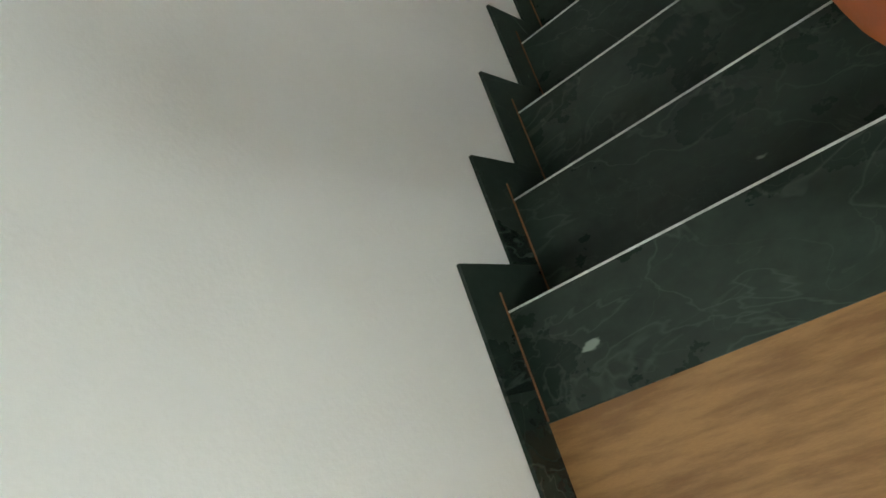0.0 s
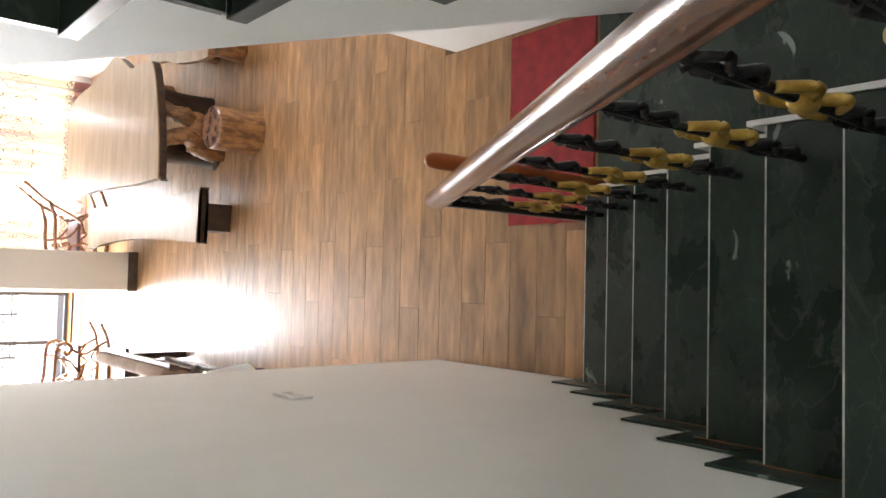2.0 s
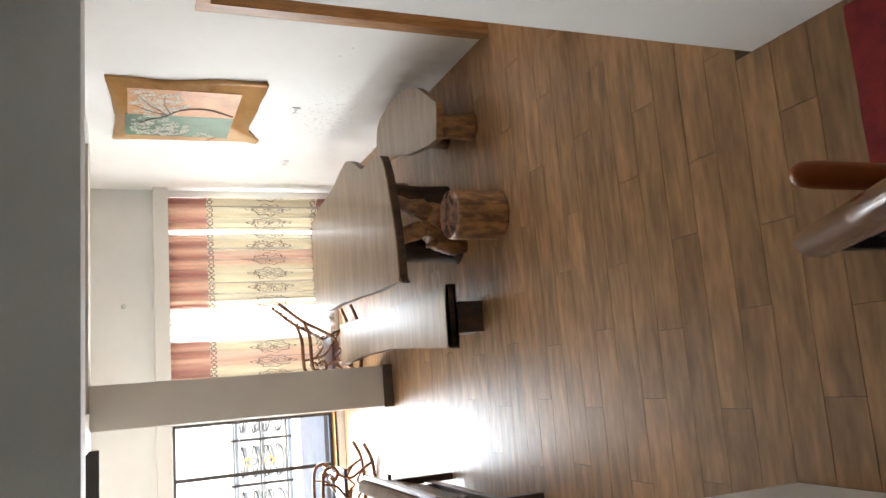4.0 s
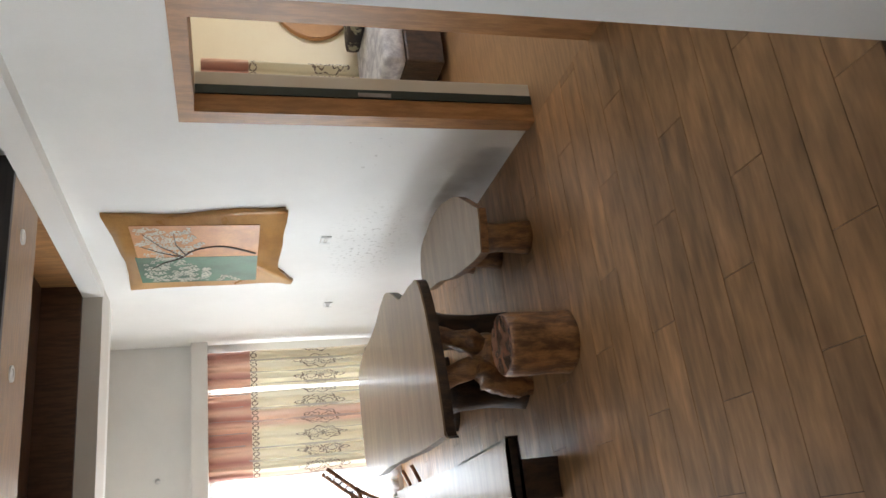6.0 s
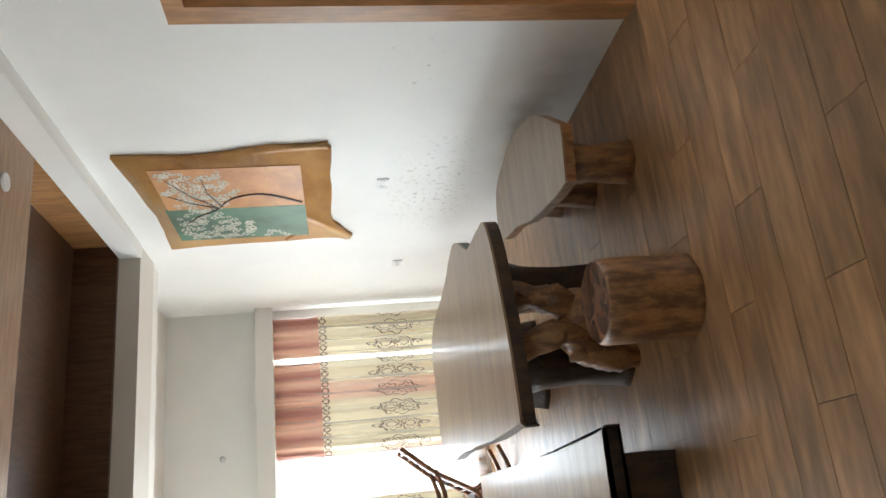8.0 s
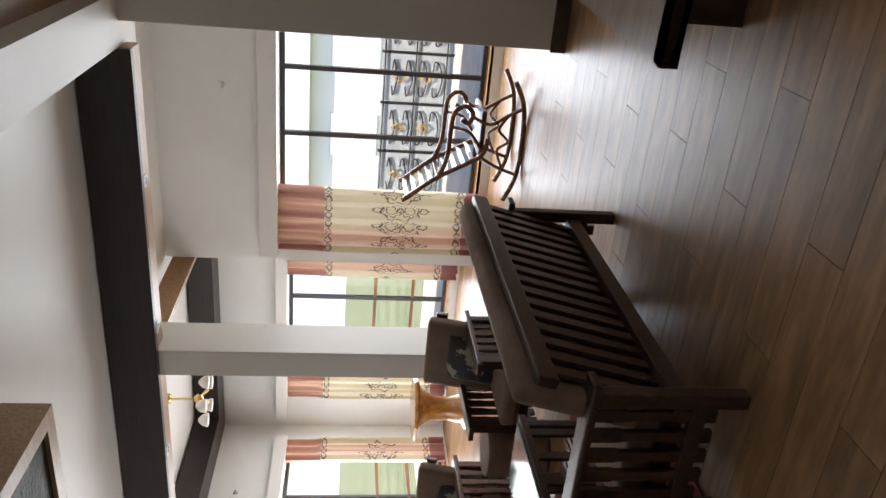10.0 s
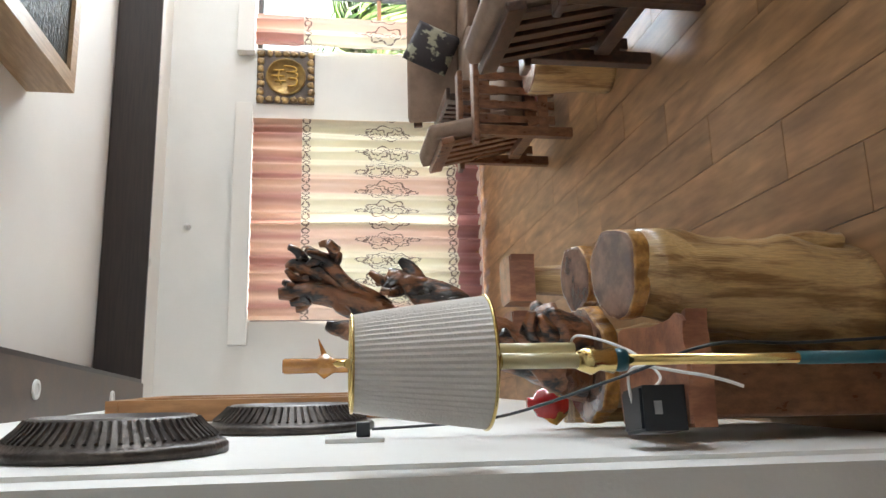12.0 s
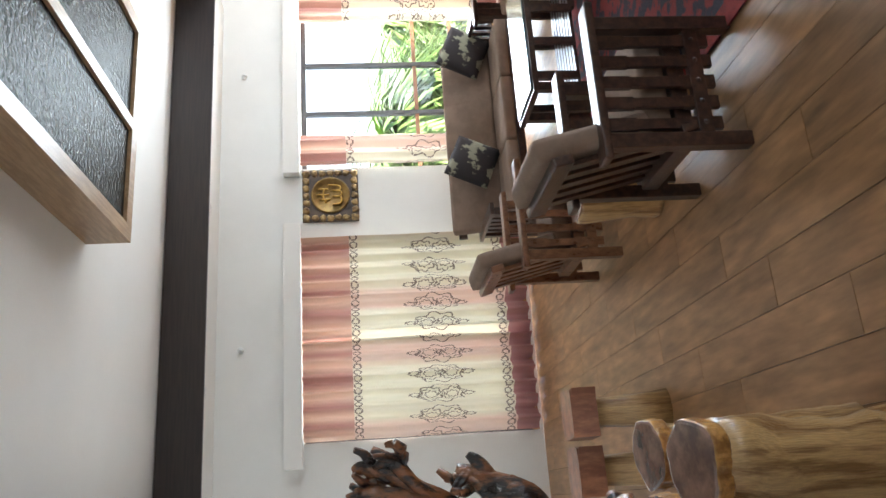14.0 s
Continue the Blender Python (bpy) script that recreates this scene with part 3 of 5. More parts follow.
for i in range(4):
    j = (i + 1) % 4
    st.faces.new((vs[i], vs[j], vs[4 + j], vs[4 + i]))
bmesh.ops.recalc_face_normals(st, faces=st.faces)
part("stringer", st, M_wall, upper, "white plastered sloping soffit")

# passage floor beside the stairs
structure("floor_passage", bx(SX, WX, -2.4, 0.0, -0.004, 0.004), M_marble, "dark green marble floor beside the stairs", "floor")
structure("wall_under_landing", bx(SX, WX, -2.4, -2.6, 0, TOPZ - 0.2), M_wall, "white wall under the landing", "wall")


def baluster():
    """A black iron baluster with a gold scroll collar and black leaf scrolls; 0.84 high."""
    b = empty("baluster")
    part("bar", tube([(0, 0, 0), (0, 0, 0.84)], 0.0115, 8), M_iron, b)
    g = bmesh.new()
    for s in (1, -1):
        tube(smoothline([(0, s * 0.012, 0.28), (0.004, s * 0.046, 0.33), (0, s * 0.016, 0.39), (0.004, s * 0.048, 0.45), (0, s * 0.012, 0.52)], 5),
             [0.0125] * 21, 7, g, 0.35, 3)
    lathe([(0.012, 0.36), (0.024, 0.375), (0.026, 0.40), (0.023, 0.42), (0.012, 0.435)], 10, g)
    part("scroll", g, M_gold, b, "gold painted scroll", True)
    for z in (0.16, 0.66):
        g = bmesh.new()
        for s in (1, -1):
            tube(smoothline([(0, s * 0.008, z - 0.1), (0.004, s * 0.036, z - 0.05), (-0.004, s * 0.014, z), (0.004, s * 0.036, z + 0.05), (0, s * 0.008, z + 0.1)], 4),
                 [0.0105] * 17, 6, g, 0.4, 5)
        part("leaf_scroll", g, M_iron, b, "", True)
    return b


rail = empty("stair_railing")
tagged(rail, "varnished brown wooden handrail on a black and gold iron stair railing", "railing", kind="structure")
RX, RZ0, RSL = 0.80, 1.045, 0.62
first = baluster()
first.parent = rail
for k in range(NSTEP - 2):
    y = -RUN * (k + 0.5)
    zb = RISE * (k + 1) - 0.05
    m = Matrix.Translation((RX, y, zb)) @ Matrix.Diagonal((1, 1, (RZ0 - RSL * y - 0.02 - zb) / 0.84, 1))
    if k == 0:
        first.matrix_basis = m
    else:
        c = copy_thing(first, Matrix.Identity(4))
        c.matrix_basis = m
bm = bmesh.new()
tube([(RX, y, RZ0 - y * RSL) for y in (0.0, -0.4, -0.8, -1.2, -1.6, -2.0, -2.28)], 0.037, 18, bm, 0.03, 2, 1.2)
part("handrail", bm, M_rail, rail, "glossy brown handrail", True)
part("groove", tube([(RX - 0.033, y, RZ0 - 0.022 - y * RSL) for y in (0.0, -1.2, -2.27)], 0.008, 8), M_rail, rail, "", True)
part("under_bar", tube([(RX, y, RZ0 - 0.05 - y * RSL) for y in (0.0, -1.2, -2.27)], 0.012, 8), M_iron, rail, "", True)
part("newel_post", bx(RX - 0.022, RX + 0.022, -0.03, 0.012, 0.0, 0.98, 0.006), M_iron, rail)
part("rail_turn", tube(smoothline([(RX, -2.26, 2.446), (0.85, -2.32, 2.47), (0.93, -2.34, 2.49), (1.03, -2.30, 2.53), (1.10, -2.20, 2.60), (1.12, -1.97, 2.71), (1.12, -1.0, 3.22), (1.12, 0.7, 4.27)], 8), 0.038, 18, None, 0.05, 1, 1.2), M_rail, rail, "rounded brown rail turn", True)
part("landing_newel", tube([(0.888, -2.741, TOPZ), (0.888, -2.741, 2.94)], 0.018, 14), M_railend, rail, "turned brown wooden post", True)
part("newel_cap", lathe([(0.0, -0.034), (0.028, -0.026), (0.037, 0.0), (0.029, 0.022), (0.0, 0.031)], 32, None, Matrix.Translation((0.888, -2.741, 2.962)), 0.1, 4), M_railend, rail, "rounded orange brown cap", True)
part("foot_post", lathe([(0.034, 0.0), (0.034, 1.10), (0.030, 1.14), (0.018, 1.16), (0.0, 1.165)], 18, None, Matrix.Translation((0.945, -0.08, 0.0))), M_railend, rail, "rounded brown wooden foot post", True)

# ---- rug ----
def uneven_rect(x0, x1, y0, y1, n=14, k=0.008):
    out = []
    for i in range(n):
        out.append((x0 + (x1 - x0) * i / n, y0 + k * noise.noise((i * 0.7, 1, 0))))
    for i in range(n):
        out.append((x1 + k * noise.noise((i * 0.7, 3, 0)), y0 + (y1 - y0) * i / n))
    for i in range(n):
        out.append((x1 - (x1 - x0) * i / n, y1 + k * noise.noise((i * 0.7, 5, 0))))
    for i in range(n):
        out.append((x0 + k * noise.noise((i * 0.7, 7, 0)), y1 - (y1 - y0) * i / n))
    return out


tagged(part("rug", prism(uneven_rect(0.79, 1.84, 0.02, 0.61), 0.004, 0.014, 0.003), M_red),
       "plain red doormat rug at the stair foot", "rug")


# ---- windows and curtains ----
def curtain_mat():
    """Cloth with a swagged rose top, cream body, brown scroll prints and a plum foot; stripes alternate along the cloth."""
    m = bpy.data.materials.new("printed_curtain")
    m.use_nodes = True
    nt = m.node_tree
    L = nt.links.new
    N = nt.nodes.new
    out = nt.nodes["Material Output"]
    b = nt.nodes["Principled BSDF"]
    uv = N("ShaderNodeUVMap")
    sep = N("ShaderNodeSeparateXYZ")
    L(uv.outputs[0], sep.inputs[0])
    u, v = sep.outputs[0], sep.outputs[1]

    def math_(op, a, b_=0.0, c=0.0):
        n = N("ShaderNodeMath")
        n.operation = op
        for i, x in enumerate((a, b_, c)):
            if isinstance(x, (int, float)):
                n.inputs[i].default_value = x
            else:
                L(x, n.inputs[i])
        return n.outputs[0]

    def mix(f, a, c):
        n = N("ShaderNodeMix")
        n.data_type = "RGBA"
        L(f, n.inputs[0])
        for i, x in ((6, a), (7, c)):
            if isinstance(x, tuple):
                n.inputs[i].default_value = (*x, 1)
            else:
                L(x, n.inputs[i])
        return n.outputs[2]

    wave = math_("SINE", math_("MULTIPLY", u, 2 * math.pi / 1.1))
    stripe = N("ShaderNodeMapRange")
    stripe.inputs[1].default_value, stripe.inputs[2].default_value = -0.85, -0.45
    L(wave, stripe.inputs[0])
    stripe = stripe.outputs[0]
    body = mix(stripe, (0.76, 0.55, 0.44), (0.78, 0.71, 0.55))
    # rose top: shade between the pleats is painted as darker bands
    pleat_shade = math_("ADD", math_("MULTIPLY", math_("SINE", math_("ADD", math_("MULTIPLY", u, 19.0), math_("SINE", math_("MULTIPLY", u, 6.1)))), 0.5), 0.5)
    top = mix(pleat_shade, (0.45, 0.22, 0.18), (0.76, 0.50, 0.37))
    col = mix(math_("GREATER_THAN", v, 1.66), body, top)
    foot = math_("LESS_THAN", v, 0.24)
    col = mix(foot, col, (0.38, 0.18, 0.165))
    # medallion print: three stacked scroll rings in a repeat of 0.3 m
    cell = math_("SUBTRACT", math_("FRACT", math_("DIVIDE", u, 0.29)), 0.5)
    cu = math_("MULTIPLY", cell, 0.29)

    def ring(cv, ru, rv, w):
        du = math_("DIVIDE", cu, ru)
        dv = math_("DIVIDE", math_("SUBTRACT", v, cv), rv)
        d = math_("SQRT", math_("ADD", math_("MULTIPLY", du, du), math_("MULTIPLY", dv, dv)))
        wav = math_("MULTIPLY", math_("SINE", math_("MULTIPLY", math_("ARCTAN2", du, dv), 8.0)), 0.12)
        return math_("LESS_THAN", math_("ABSOLUTE", math_("SUBTRACT", math_("ADD", d, wav), 1.0)), w)

    marks = ring(0.98, 0.075, 0.10, 0.08)
    for args in ((0.79, 0.075, 0.09, 0.08), (0.98, 0.04, 0.055, 0.13), (0.79, 0.04, 0.05, 0.13), (0.885, 0.115, 0.20, 0.05), (1.12, 0.022, 0.05, 0.22), (0.65, 0.022, 0.05, 0.22), (0.885, 0.02, 0.03, 0.3)):
        marks = math_("MAXIMUM", marks, ring(*args))
    # scroll borders near the top and foot
    for cv in (1.62, 0.29):
        c2 = math_("MULTIPLY", math_("SUBTRACT", math_("FRACT", math_("DIVIDE", u, 0.09)), 0.5), 0.09)
        dv = math_("SUBTRACT", v, cv)
        d = math_("SQRT", math_("ADD", math_("MULTIPLY", c2, c2), math_("MULTIPLY", dv, dv)))
        rr = math_("LESS_THAN", math_("ABSOLUTE", math_("SUBTRACT", d, 0.031)), 0.008)
        d3 = math_("LESS_THAN", math_("ABSOLUTE", math_("SUBTRACT", dv, math_("MULTIPLY", math_("SINE", math_("MULTIPLY", u, 35.0)), 0.03))), 0.006)
        marks = math_("MAXIMUM", marks, math_("MAXIMUM", rr, d3))
    nz = N("ShaderNodeTexNoise")
    nz.inputs["Scale"].default_value = 60.0
    L(uv.outputs[0], nz.inputs["Vector"])
    marks = math_("MULTIPLY", marks, math_("GREATER_THAN", nz.outputs["Fac"], 0.42))
    col = mix(math_("MULTIPLY", marks, 0.85), col, (0.10, 0.055, 0.05))
    L(col, b.inputs["Base Color"])
    b.inputs["Roughness"].default_value = 0.75
    w = N("ShaderNodeTexWave")
    w.inputs["Scale"].default_value = 260.0
    L(uv.outputs[0], w.inputs["Vector"])
    bp = N("ShaderNodeBump")
    bp.inputs["Strength"].default_value, bp.inputs["Distance"].default_value = 0.15, 0.003
    L(w.outputs["Fac"], bp.inputs["Height"])
    L(bp.outputs[0], b.inputs["Normal"])
    tr = N("ShaderNodeBsdfTranslucent")
    L(col, tr.inputs[0])
    mx = N("ShaderNodeMixShader")
    mx.inputs[0].default_value = 0.06
    L(b.outputs[0], mx.inputs[1])
    L(tr.outputs[0], mx.inputs[2])
    L(mx.outputs[0], out.inputs[0])
    return m


M_curtain = curtain_mat()


def sheer_mat():
    m = bpy.data.materials.new("sheer_net")
    m.use_nodes = True
    nt = m.node_tree
    d = nt.nodes.new("ShaderNodeBsdfTranslucent")
    d.inputs[0].default_value = (0.85, 0.80, 0.76, 1)
    t = nt.nodes.new("ShaderNodeBsdfTransparent")
    mx = nt.nodes.new("ShaderNodeMixShader")
    mx.inputs[0].default_value = 0.45
    nt.links.new(t.outputs[0], mx.inputs[1])
    nt.links.new(d.outputs[0], mx.inputs[2])
    nt.links.new(mx.outputs[0], nt.nodes["Material Output"].inputs[0])
    return m


M_sheer = sheer_mat()


def curtain(width, m, seed=0, u0=0.0, top=2.10, foot=0.04, full=1.6, material=None, label="", depth=0.055):
    """A gathered curtain panel, hanging in the x-z plane of m; the swag at the top is gathered tighter."""
    bm = bmesh.new()
    uvl = bm.loops.layers.uv.new("UVMap")
    nu, nv = max(24, int(width * 90)), 22
    grid = []
    for j in range(nv + 1):
        z = foot + (top - foot) * j / nv
        row = []
        for i in range(nu + 1):
            s = i / nu
            x = width * s
            amp = depth * (0.65 + 0.35 * (1 - j / nv))
            ph = 2 * math.pi * s * width / 0.145
            w = amp * (math.sin(ph + 1.6 * noise.noise((s * width * 3, seed, 0)) + 0.25 * noise.noise((s * 4, z, seed))) + 0.35 * math.sin(ph * 2.3 + seed))
            if z > 1.66:
                w *= 0.8
                w += 0.02 * math.sin(ph * 2 + seed) + 0.02
            x += 0.012 * noise.noise((s * 7, z * 1.3, seed + 9))
            row.append((bm.verts.new((x, w, z)), u0 + x * full, z))
        grid.append(row)
    for j in range(nv):
        for i in range(nu):
            q = (grid[j][i], grid[j][i + 1], grid[j + 1][i + 1], grid[j + 1][i])
            f = bm.faces.new([p[0] for p in q])
            for lp, p in zip(f.loops, q):
                lp[uvl].uv = (p[1], p[2])
    ob = part("curtain", bm, material or M_curtain, None, "", True)
    ob.matrix_world = m
    return tagged(ob, label or "cream and rose curtain with brown scroll prints and plum foot", "curtain", "window curtains")


def window(name, a, b, z0, z1, m, mullions, transoms, label):
    """A window in the local x-z plane of m: dark frame, mullions, wooden transoms, panes and a sill."""
    w = empty(name, m)
    t = 0.045
    fr = bmesh.new()
    box(fr, a, a + t, 0, 0.06, z0, z1)
    box(fr, b - t, b, 0, 0.06, z0, z1)
    box(fr, a + t, b - t, 0, 0.06, z1 - t, z1)
    box(fr, a + t, b - t, 0, 0.06, z0, z0 + t)
    part("window_frame", fr, M_winframe, w)
    for x in mullions:
        part("mullion", bx(x - 0.022, x + 0.022, -0.002, 0.05, z0 + t, z1 - t), M_winframe, w)
    for z in transoms:
        part("transom", bx(a + t, b - t, 0.004, 0.046, z - 0.02, z + 0.02), M_winwood, w)
    xs = [a + t] + sorted(mullions) + [b - t]
    for p, q in zip(xs, xs[1:]):
        g = part("pane", bx(p + 0.002, q - 0.002, 0.024, 0.029, z0 + t + 0.002, z1 - t - 0.002), M_glass, w)
        g.visible_shadow = False
    part("window_sill", bx(a, b, -0.16, 0.0, z0 - 0.03, z0 + 0.004, 0.004), M_ochre, w, "orange brown wooden sill")
    return tagged(w, label, "window", kind="structure")


FARM = Matrix.Translation((0, YF + 0.16, 0))
window("window_1", 0.62, 3.06, 0.12, 2.12, FARM, [1.23, 1.84, 2.45], [], "tall dark-framed window behind curtains and net")
window("window_2", -2.25, 0.22, 0.12, 2.12, FARM, [-1.11, -0.45], [], "tall dark-framed window facing the terrace railing")
window("window_3", -5.05, -2.95, 0.12, 2.12, Matrix.Translation((0, YF2 + 0.16, 0)), [-4.35, -3.65], [0.55, 1.03], "bay window with wooden transoms")
LEFTM = pose(XL - 0.16, 0, 0, 0, 0, 90)
for nm, (a, b, z0, z1), mu in (("window_4", LEFT_WIN[0], [2.8, 3.4]), ("window_5", LEFT_WIN[1], [5.42, 5.98]), ("window_6", LEFT_WIN[2], [8.3, 8.72])):
    window(nm, a, b, z0, z1, LEFTM, mu, [0.53, 0.93], "dark-framed garden window with wooden transoms")


for nm, a, b in (("pelmet_1", 0.55, XR - 0.002), ("pelmet_2", -2.35, 0.35)):
    structure(nm, bx(a, b, YF - 0.16, YF - 0.001, 2.125, 2.30, 0.004), M_ceil, "white boxed curtain pelmet", "pelmet")
structure("pelmet_3", bx(XL + 0.2, XBAY - 0.02, YF2 - 0.13, YF2 - 0.001, 2.125, 2.27, 0.004), M_ceil, "white boxed curtain pelmet", "pelmet")
for nm, a, b in (("pelmet_4", 1.95, 4.15), ("pelmet_5", 4.66, 6.80), ("pelmet_6", 7.48, 9.56)):
    structure(nm, bx(XL + 0.001, XL + 0.11, a, b, 2.105, 2.26, 0.004), M_ceil, "white boxed curtain pelmet", "pelmet")

for x0, w, u0 in ((2.62, 0.43, 0.0), (1.62, 0.95, 0.9), (0.66, 0.55, 0.3)):
    curtain(w, pose(x0, YF - 0.07, 0), x0, u0, 2.125)
curtain(0.72, pose(-2.29, YF - 0.07, 0), 3.3, 0.55, 2.125)
curtain(2.35, pose(0.68, YF - 0.02, 0), 5.1, 0.0, 2.12, 0.05, 1.3, M_sheer, "white net curtain behind the printed panels", 0.02)
curtain(0.38, pose(-3.22, YF2 - 0.07, 0), 6.1, 0.55, 2.125)
curtain(0.40, pose(-5.05, YF2 - 0.07, 0), 6.7, 0.1, 2.125)
LC = lambda y: pose(XL + 0.065, y, 0, 0, 0, 90)
curtain(0.98, LC(3.02), 1.1, 0.2)
curtain(0.86, LC(2.17), 1.7, 0.75)
curtain(0.32, LC(4.76), 2.2, 0.5)
curtain(0.42, LC(6.36), 2.9, 0.35)
curtain(0.40, LC(7.58), 3.1, 0.4)
curtain(0.42, LC(9.12), 3.9, 0.55)


# ---- seating ----
def seat_unit(name, W, m, wood, label, category, group="", pillow=(), slats=None):
    """A slatted wooden armchair or sofa; back along y = 0, front towards +y, width along x."""
    o = empty(name)
    D, t = 0.60, 0.058
    for x in (0.0, W - t):
        part("leg", bx(x, x + t, 0.03, 0.03 + t, 0, 0.56, 0.006), wood, o)
        part("leg", bx(x, x + t, D - t, D, 0, 0.56, 0.006), wood, o)
        part("arm", bx(x - 0.02, x + t + 0.02, -0.02, D + 0.06, 0.56, 0.595, 0.01), wood, o)
        part("side_rail", bx(x + 0.012, x + t - 0.012, 0.03 + t, D - t, 0.14, 0.20, 0.005), wood, o)
        n = 5
        for i in range(n):
            y = 0.03 + t + (D - 0.03 - 2 * t) * (i + 0.5) / n
            sl = bmesh.new()
            for z0, z1, wd in ((0.10, 0.24, 0.026), (0.24, 0.44, 0.021), (0.44, 0.56, 0.026)):
                box(sl, x + 0.018, x + t - 0.018, y - wd, y + wd, z0, z1)
            part("arm_slat", sl, wood, o)
            part("peg", lathe([(0.011, 0), (0.011, 0.008), (0.004, 0.013)], 10, None, Matrix.Translation((x + t - 0.019, y, 0.17)) @ Matrix.Rotation(math.pi / 2, 4, "Y")), wood, o)
    part("seat_frame", bx(t, W - t, 0.06, D - 0.01, 0.20, 0.27, 0.006), wood, o)
    tilt = Matrix.Translation((0, 0.10, 0.30)) @ Matrix.Rotation(radians(14), 4, "X")
    part("back_rail", bx(0.01, W - 0.01, -0.02, 0.02, 0.42, 0.50, 0.008, tilt), wood, o)
    part("back_rail", bx(0.01, W - 0.01, -0.02, 0.02, -0.10, -0.03, 0.008, tilt), wood, o)
    n = max(5, int(W / 0.105))
    for i in range(n):
        x = 0.05 + (W - 0.10) * (i + 0.5) / n
        part("back_slat", bx(x - 0.027, x + 0.027, -0.01, 0.01, -0.03, 0.42, 0.004, tilt), wood, o)
    k = max(1, round(W / 0.62))
    cw = (W - 2 * t - 0.01) / k
    for i in range(k):
        x0 = t + 0.005 + cw * i
        part("seat_cushion", bx(x0, x0 + cw - 0.008, 0.12, D + 0.02, 0.272, 0.385, 0.03), M_cushion, o, "brown cloth seat cushion", True)
        part("back_cushion", bx(x0 - 0.04, x0 + cw + 0.03, 0.022, 0.125, 0.06, 0.545, 0.032, tilt), M_cushion, o, "brown cloth back cushion", True)
    o.matrix_world = m
    return tagged(o, label, category, group)


def pillow(m, label="dark throw pillow with pale floral print"):
    bm = bmesh.new()
    n = 10
    for s in (1, -1):
        g = [[bm.verts.new(((i / n - 0.5) * 0.38, s * 0.055 * (max(0, math.sin(math.pi * i / n) * math.sin(math.pi * j / n))) ** 0.45, (j / n - 0.5) * 0.38)) for i in range(n + 1)] for j in range(n + 1)]
        for j in range(n):
            for i in range(n):
                q = (g[j][i], g[j][i + 1], g[j + 1][i + 1], g[j + 1][i])
                bm.faces.new(q if s < 0 else q[::-1])
    bmesh.ops.remove_doubles(bm, verts=bm.verts, dist=0.0005)
    ob = part("throw_pillow", bm, M_pillow, None, "", True)
    ob.matrix_world = m
    return tagged(ob, label, "pillow", "throw pillows")


G = "slatted seating set"
seat_unit("armchair", 0.57, pose(-1.79, 2.79, 0), M_sofa, "dark slatted wooden armchair with brown cushions", "armchair", G)
seat_unit("armchair", 0.57, pose(-3.42, 2.87, 0), M_chairlight, "brown slatted wooden armchair with beige cushions", "armchair", G)
seat_unit("sofa", 1.68, pose(-0.24, 3.43, 0, 0, 0, 90), M_sofa, "dark slatted wooden sofa with brown cushions", "sofa", G)
seat_unit("sofa", 1.85, pose(-4.82, 5.55, 0, 0, 0, -90) @ Matrix.Diagonal((1, 1, 0.90, 1)), M_sofa, "dark wooden sofa with brown cushions by the window wall", "sofa", G)
seat_unit("armchair", 0.57, pose(-2.58, 5.78, 0, 0, 0, 180), M_chairlight, "brown slatted wooden armchair facing the glass tables", "armchair", G)
seat_unit("armchair", 0.57, pose(-3.24, 5.78, 0, 0, 0, 180), M_sofa, "dark slatted wooden armchair facing the glass tables", "armchair", G)


seat_unit("armchair", 0.57, pose(-1.45, 5.98, 0, 0, 0, 180), M_sofa, "dark slatted wooden armchair beside the column", "armchair", G)


def glass_table(m, W, D, label):
    o = empty("coffee_table")
    for x in (0.02, W - 0.07):
        for y in (0.02, D - 0.07):
            part("leg", bx(x, x + 0.05, y, y + 0.05, 0, 0.42, 0.004), M_sofa, o)
    fr = bmesh.new()
    for a in ((0, W, 0, 0.05), (0, W, D - 0.05, D), (0, 0.05, 0.05, D - 0.05), (W - 0.05, W, 0.05, D - 0.05)):
        box(fr, *a, 0.42, 0.455)
    part("top_frame", fr, M_sofa, o)
    part("glass_top", bx(0.03, W - 0.03, 0.03, D - 0.03, 0.457, 0.467, 0.002), M_tableglass, o, "tinted glass top")
    for i in range(7):
        x = 0.06 + (W - 0.12) * i / 6
        part("shelf_slat", bx(x - 0.02, x + 0.02, 0.03, D - 0.03, 0.15, 0.17), M_sofa, o)
    for x in (0.02, W - 0.04):
        for i in range(4):
            y = 0.12 + (D - 0.24) * i / 3
            part("side_slat", bx(x, x + 0.02, y - 0.025, y + 0.025, 0.16, 0.42), M_sofa, o)
    o.matrix_world = m
    return tagged(o, label, "coffee table", "glass tables")


glass_table(pose(-1.78, 3.88, 0.012), 0.46, 0.80, "dark wooden coffee table with tinted glass top")
glass_table(pose(-3.13, 3.88, 0.012), 0.48, 0.95, "dark wooden coffee table with slatted shelf and glass top")
carpet = part("carpet", prism(uneven_rect(-3.55, -0.82, 3.34, 5.1, 20, 0.012), 0.004, 0.012), M_carpet)
tagged(carpet, "dark red patterned carpet under the seating", "carpet")
bm = bmesh.new()
for a in ((-3.55, -0.82, 3.34, 3.44), (-3.55, -0.82, 5.0, 5.1), (-3.55, -3.45, 3.44, 5.0), (-0.92, -0.82, 3.44, 5.0)):
    box(bm, *a, 0.0125, 0.0145)
part("border", bm, M_carpet_edge, carpet, "red carpet border")
pillow(pose(-4.55, 4.3, 0.58, 0, 0, 0) @ pose(0, 0, 0, 0, 24, 90))
pillow(pose(-4.55, 5.35, 0.58, 0, 0, 0) @ pose(0, 0, 0, 0, 24, 80))
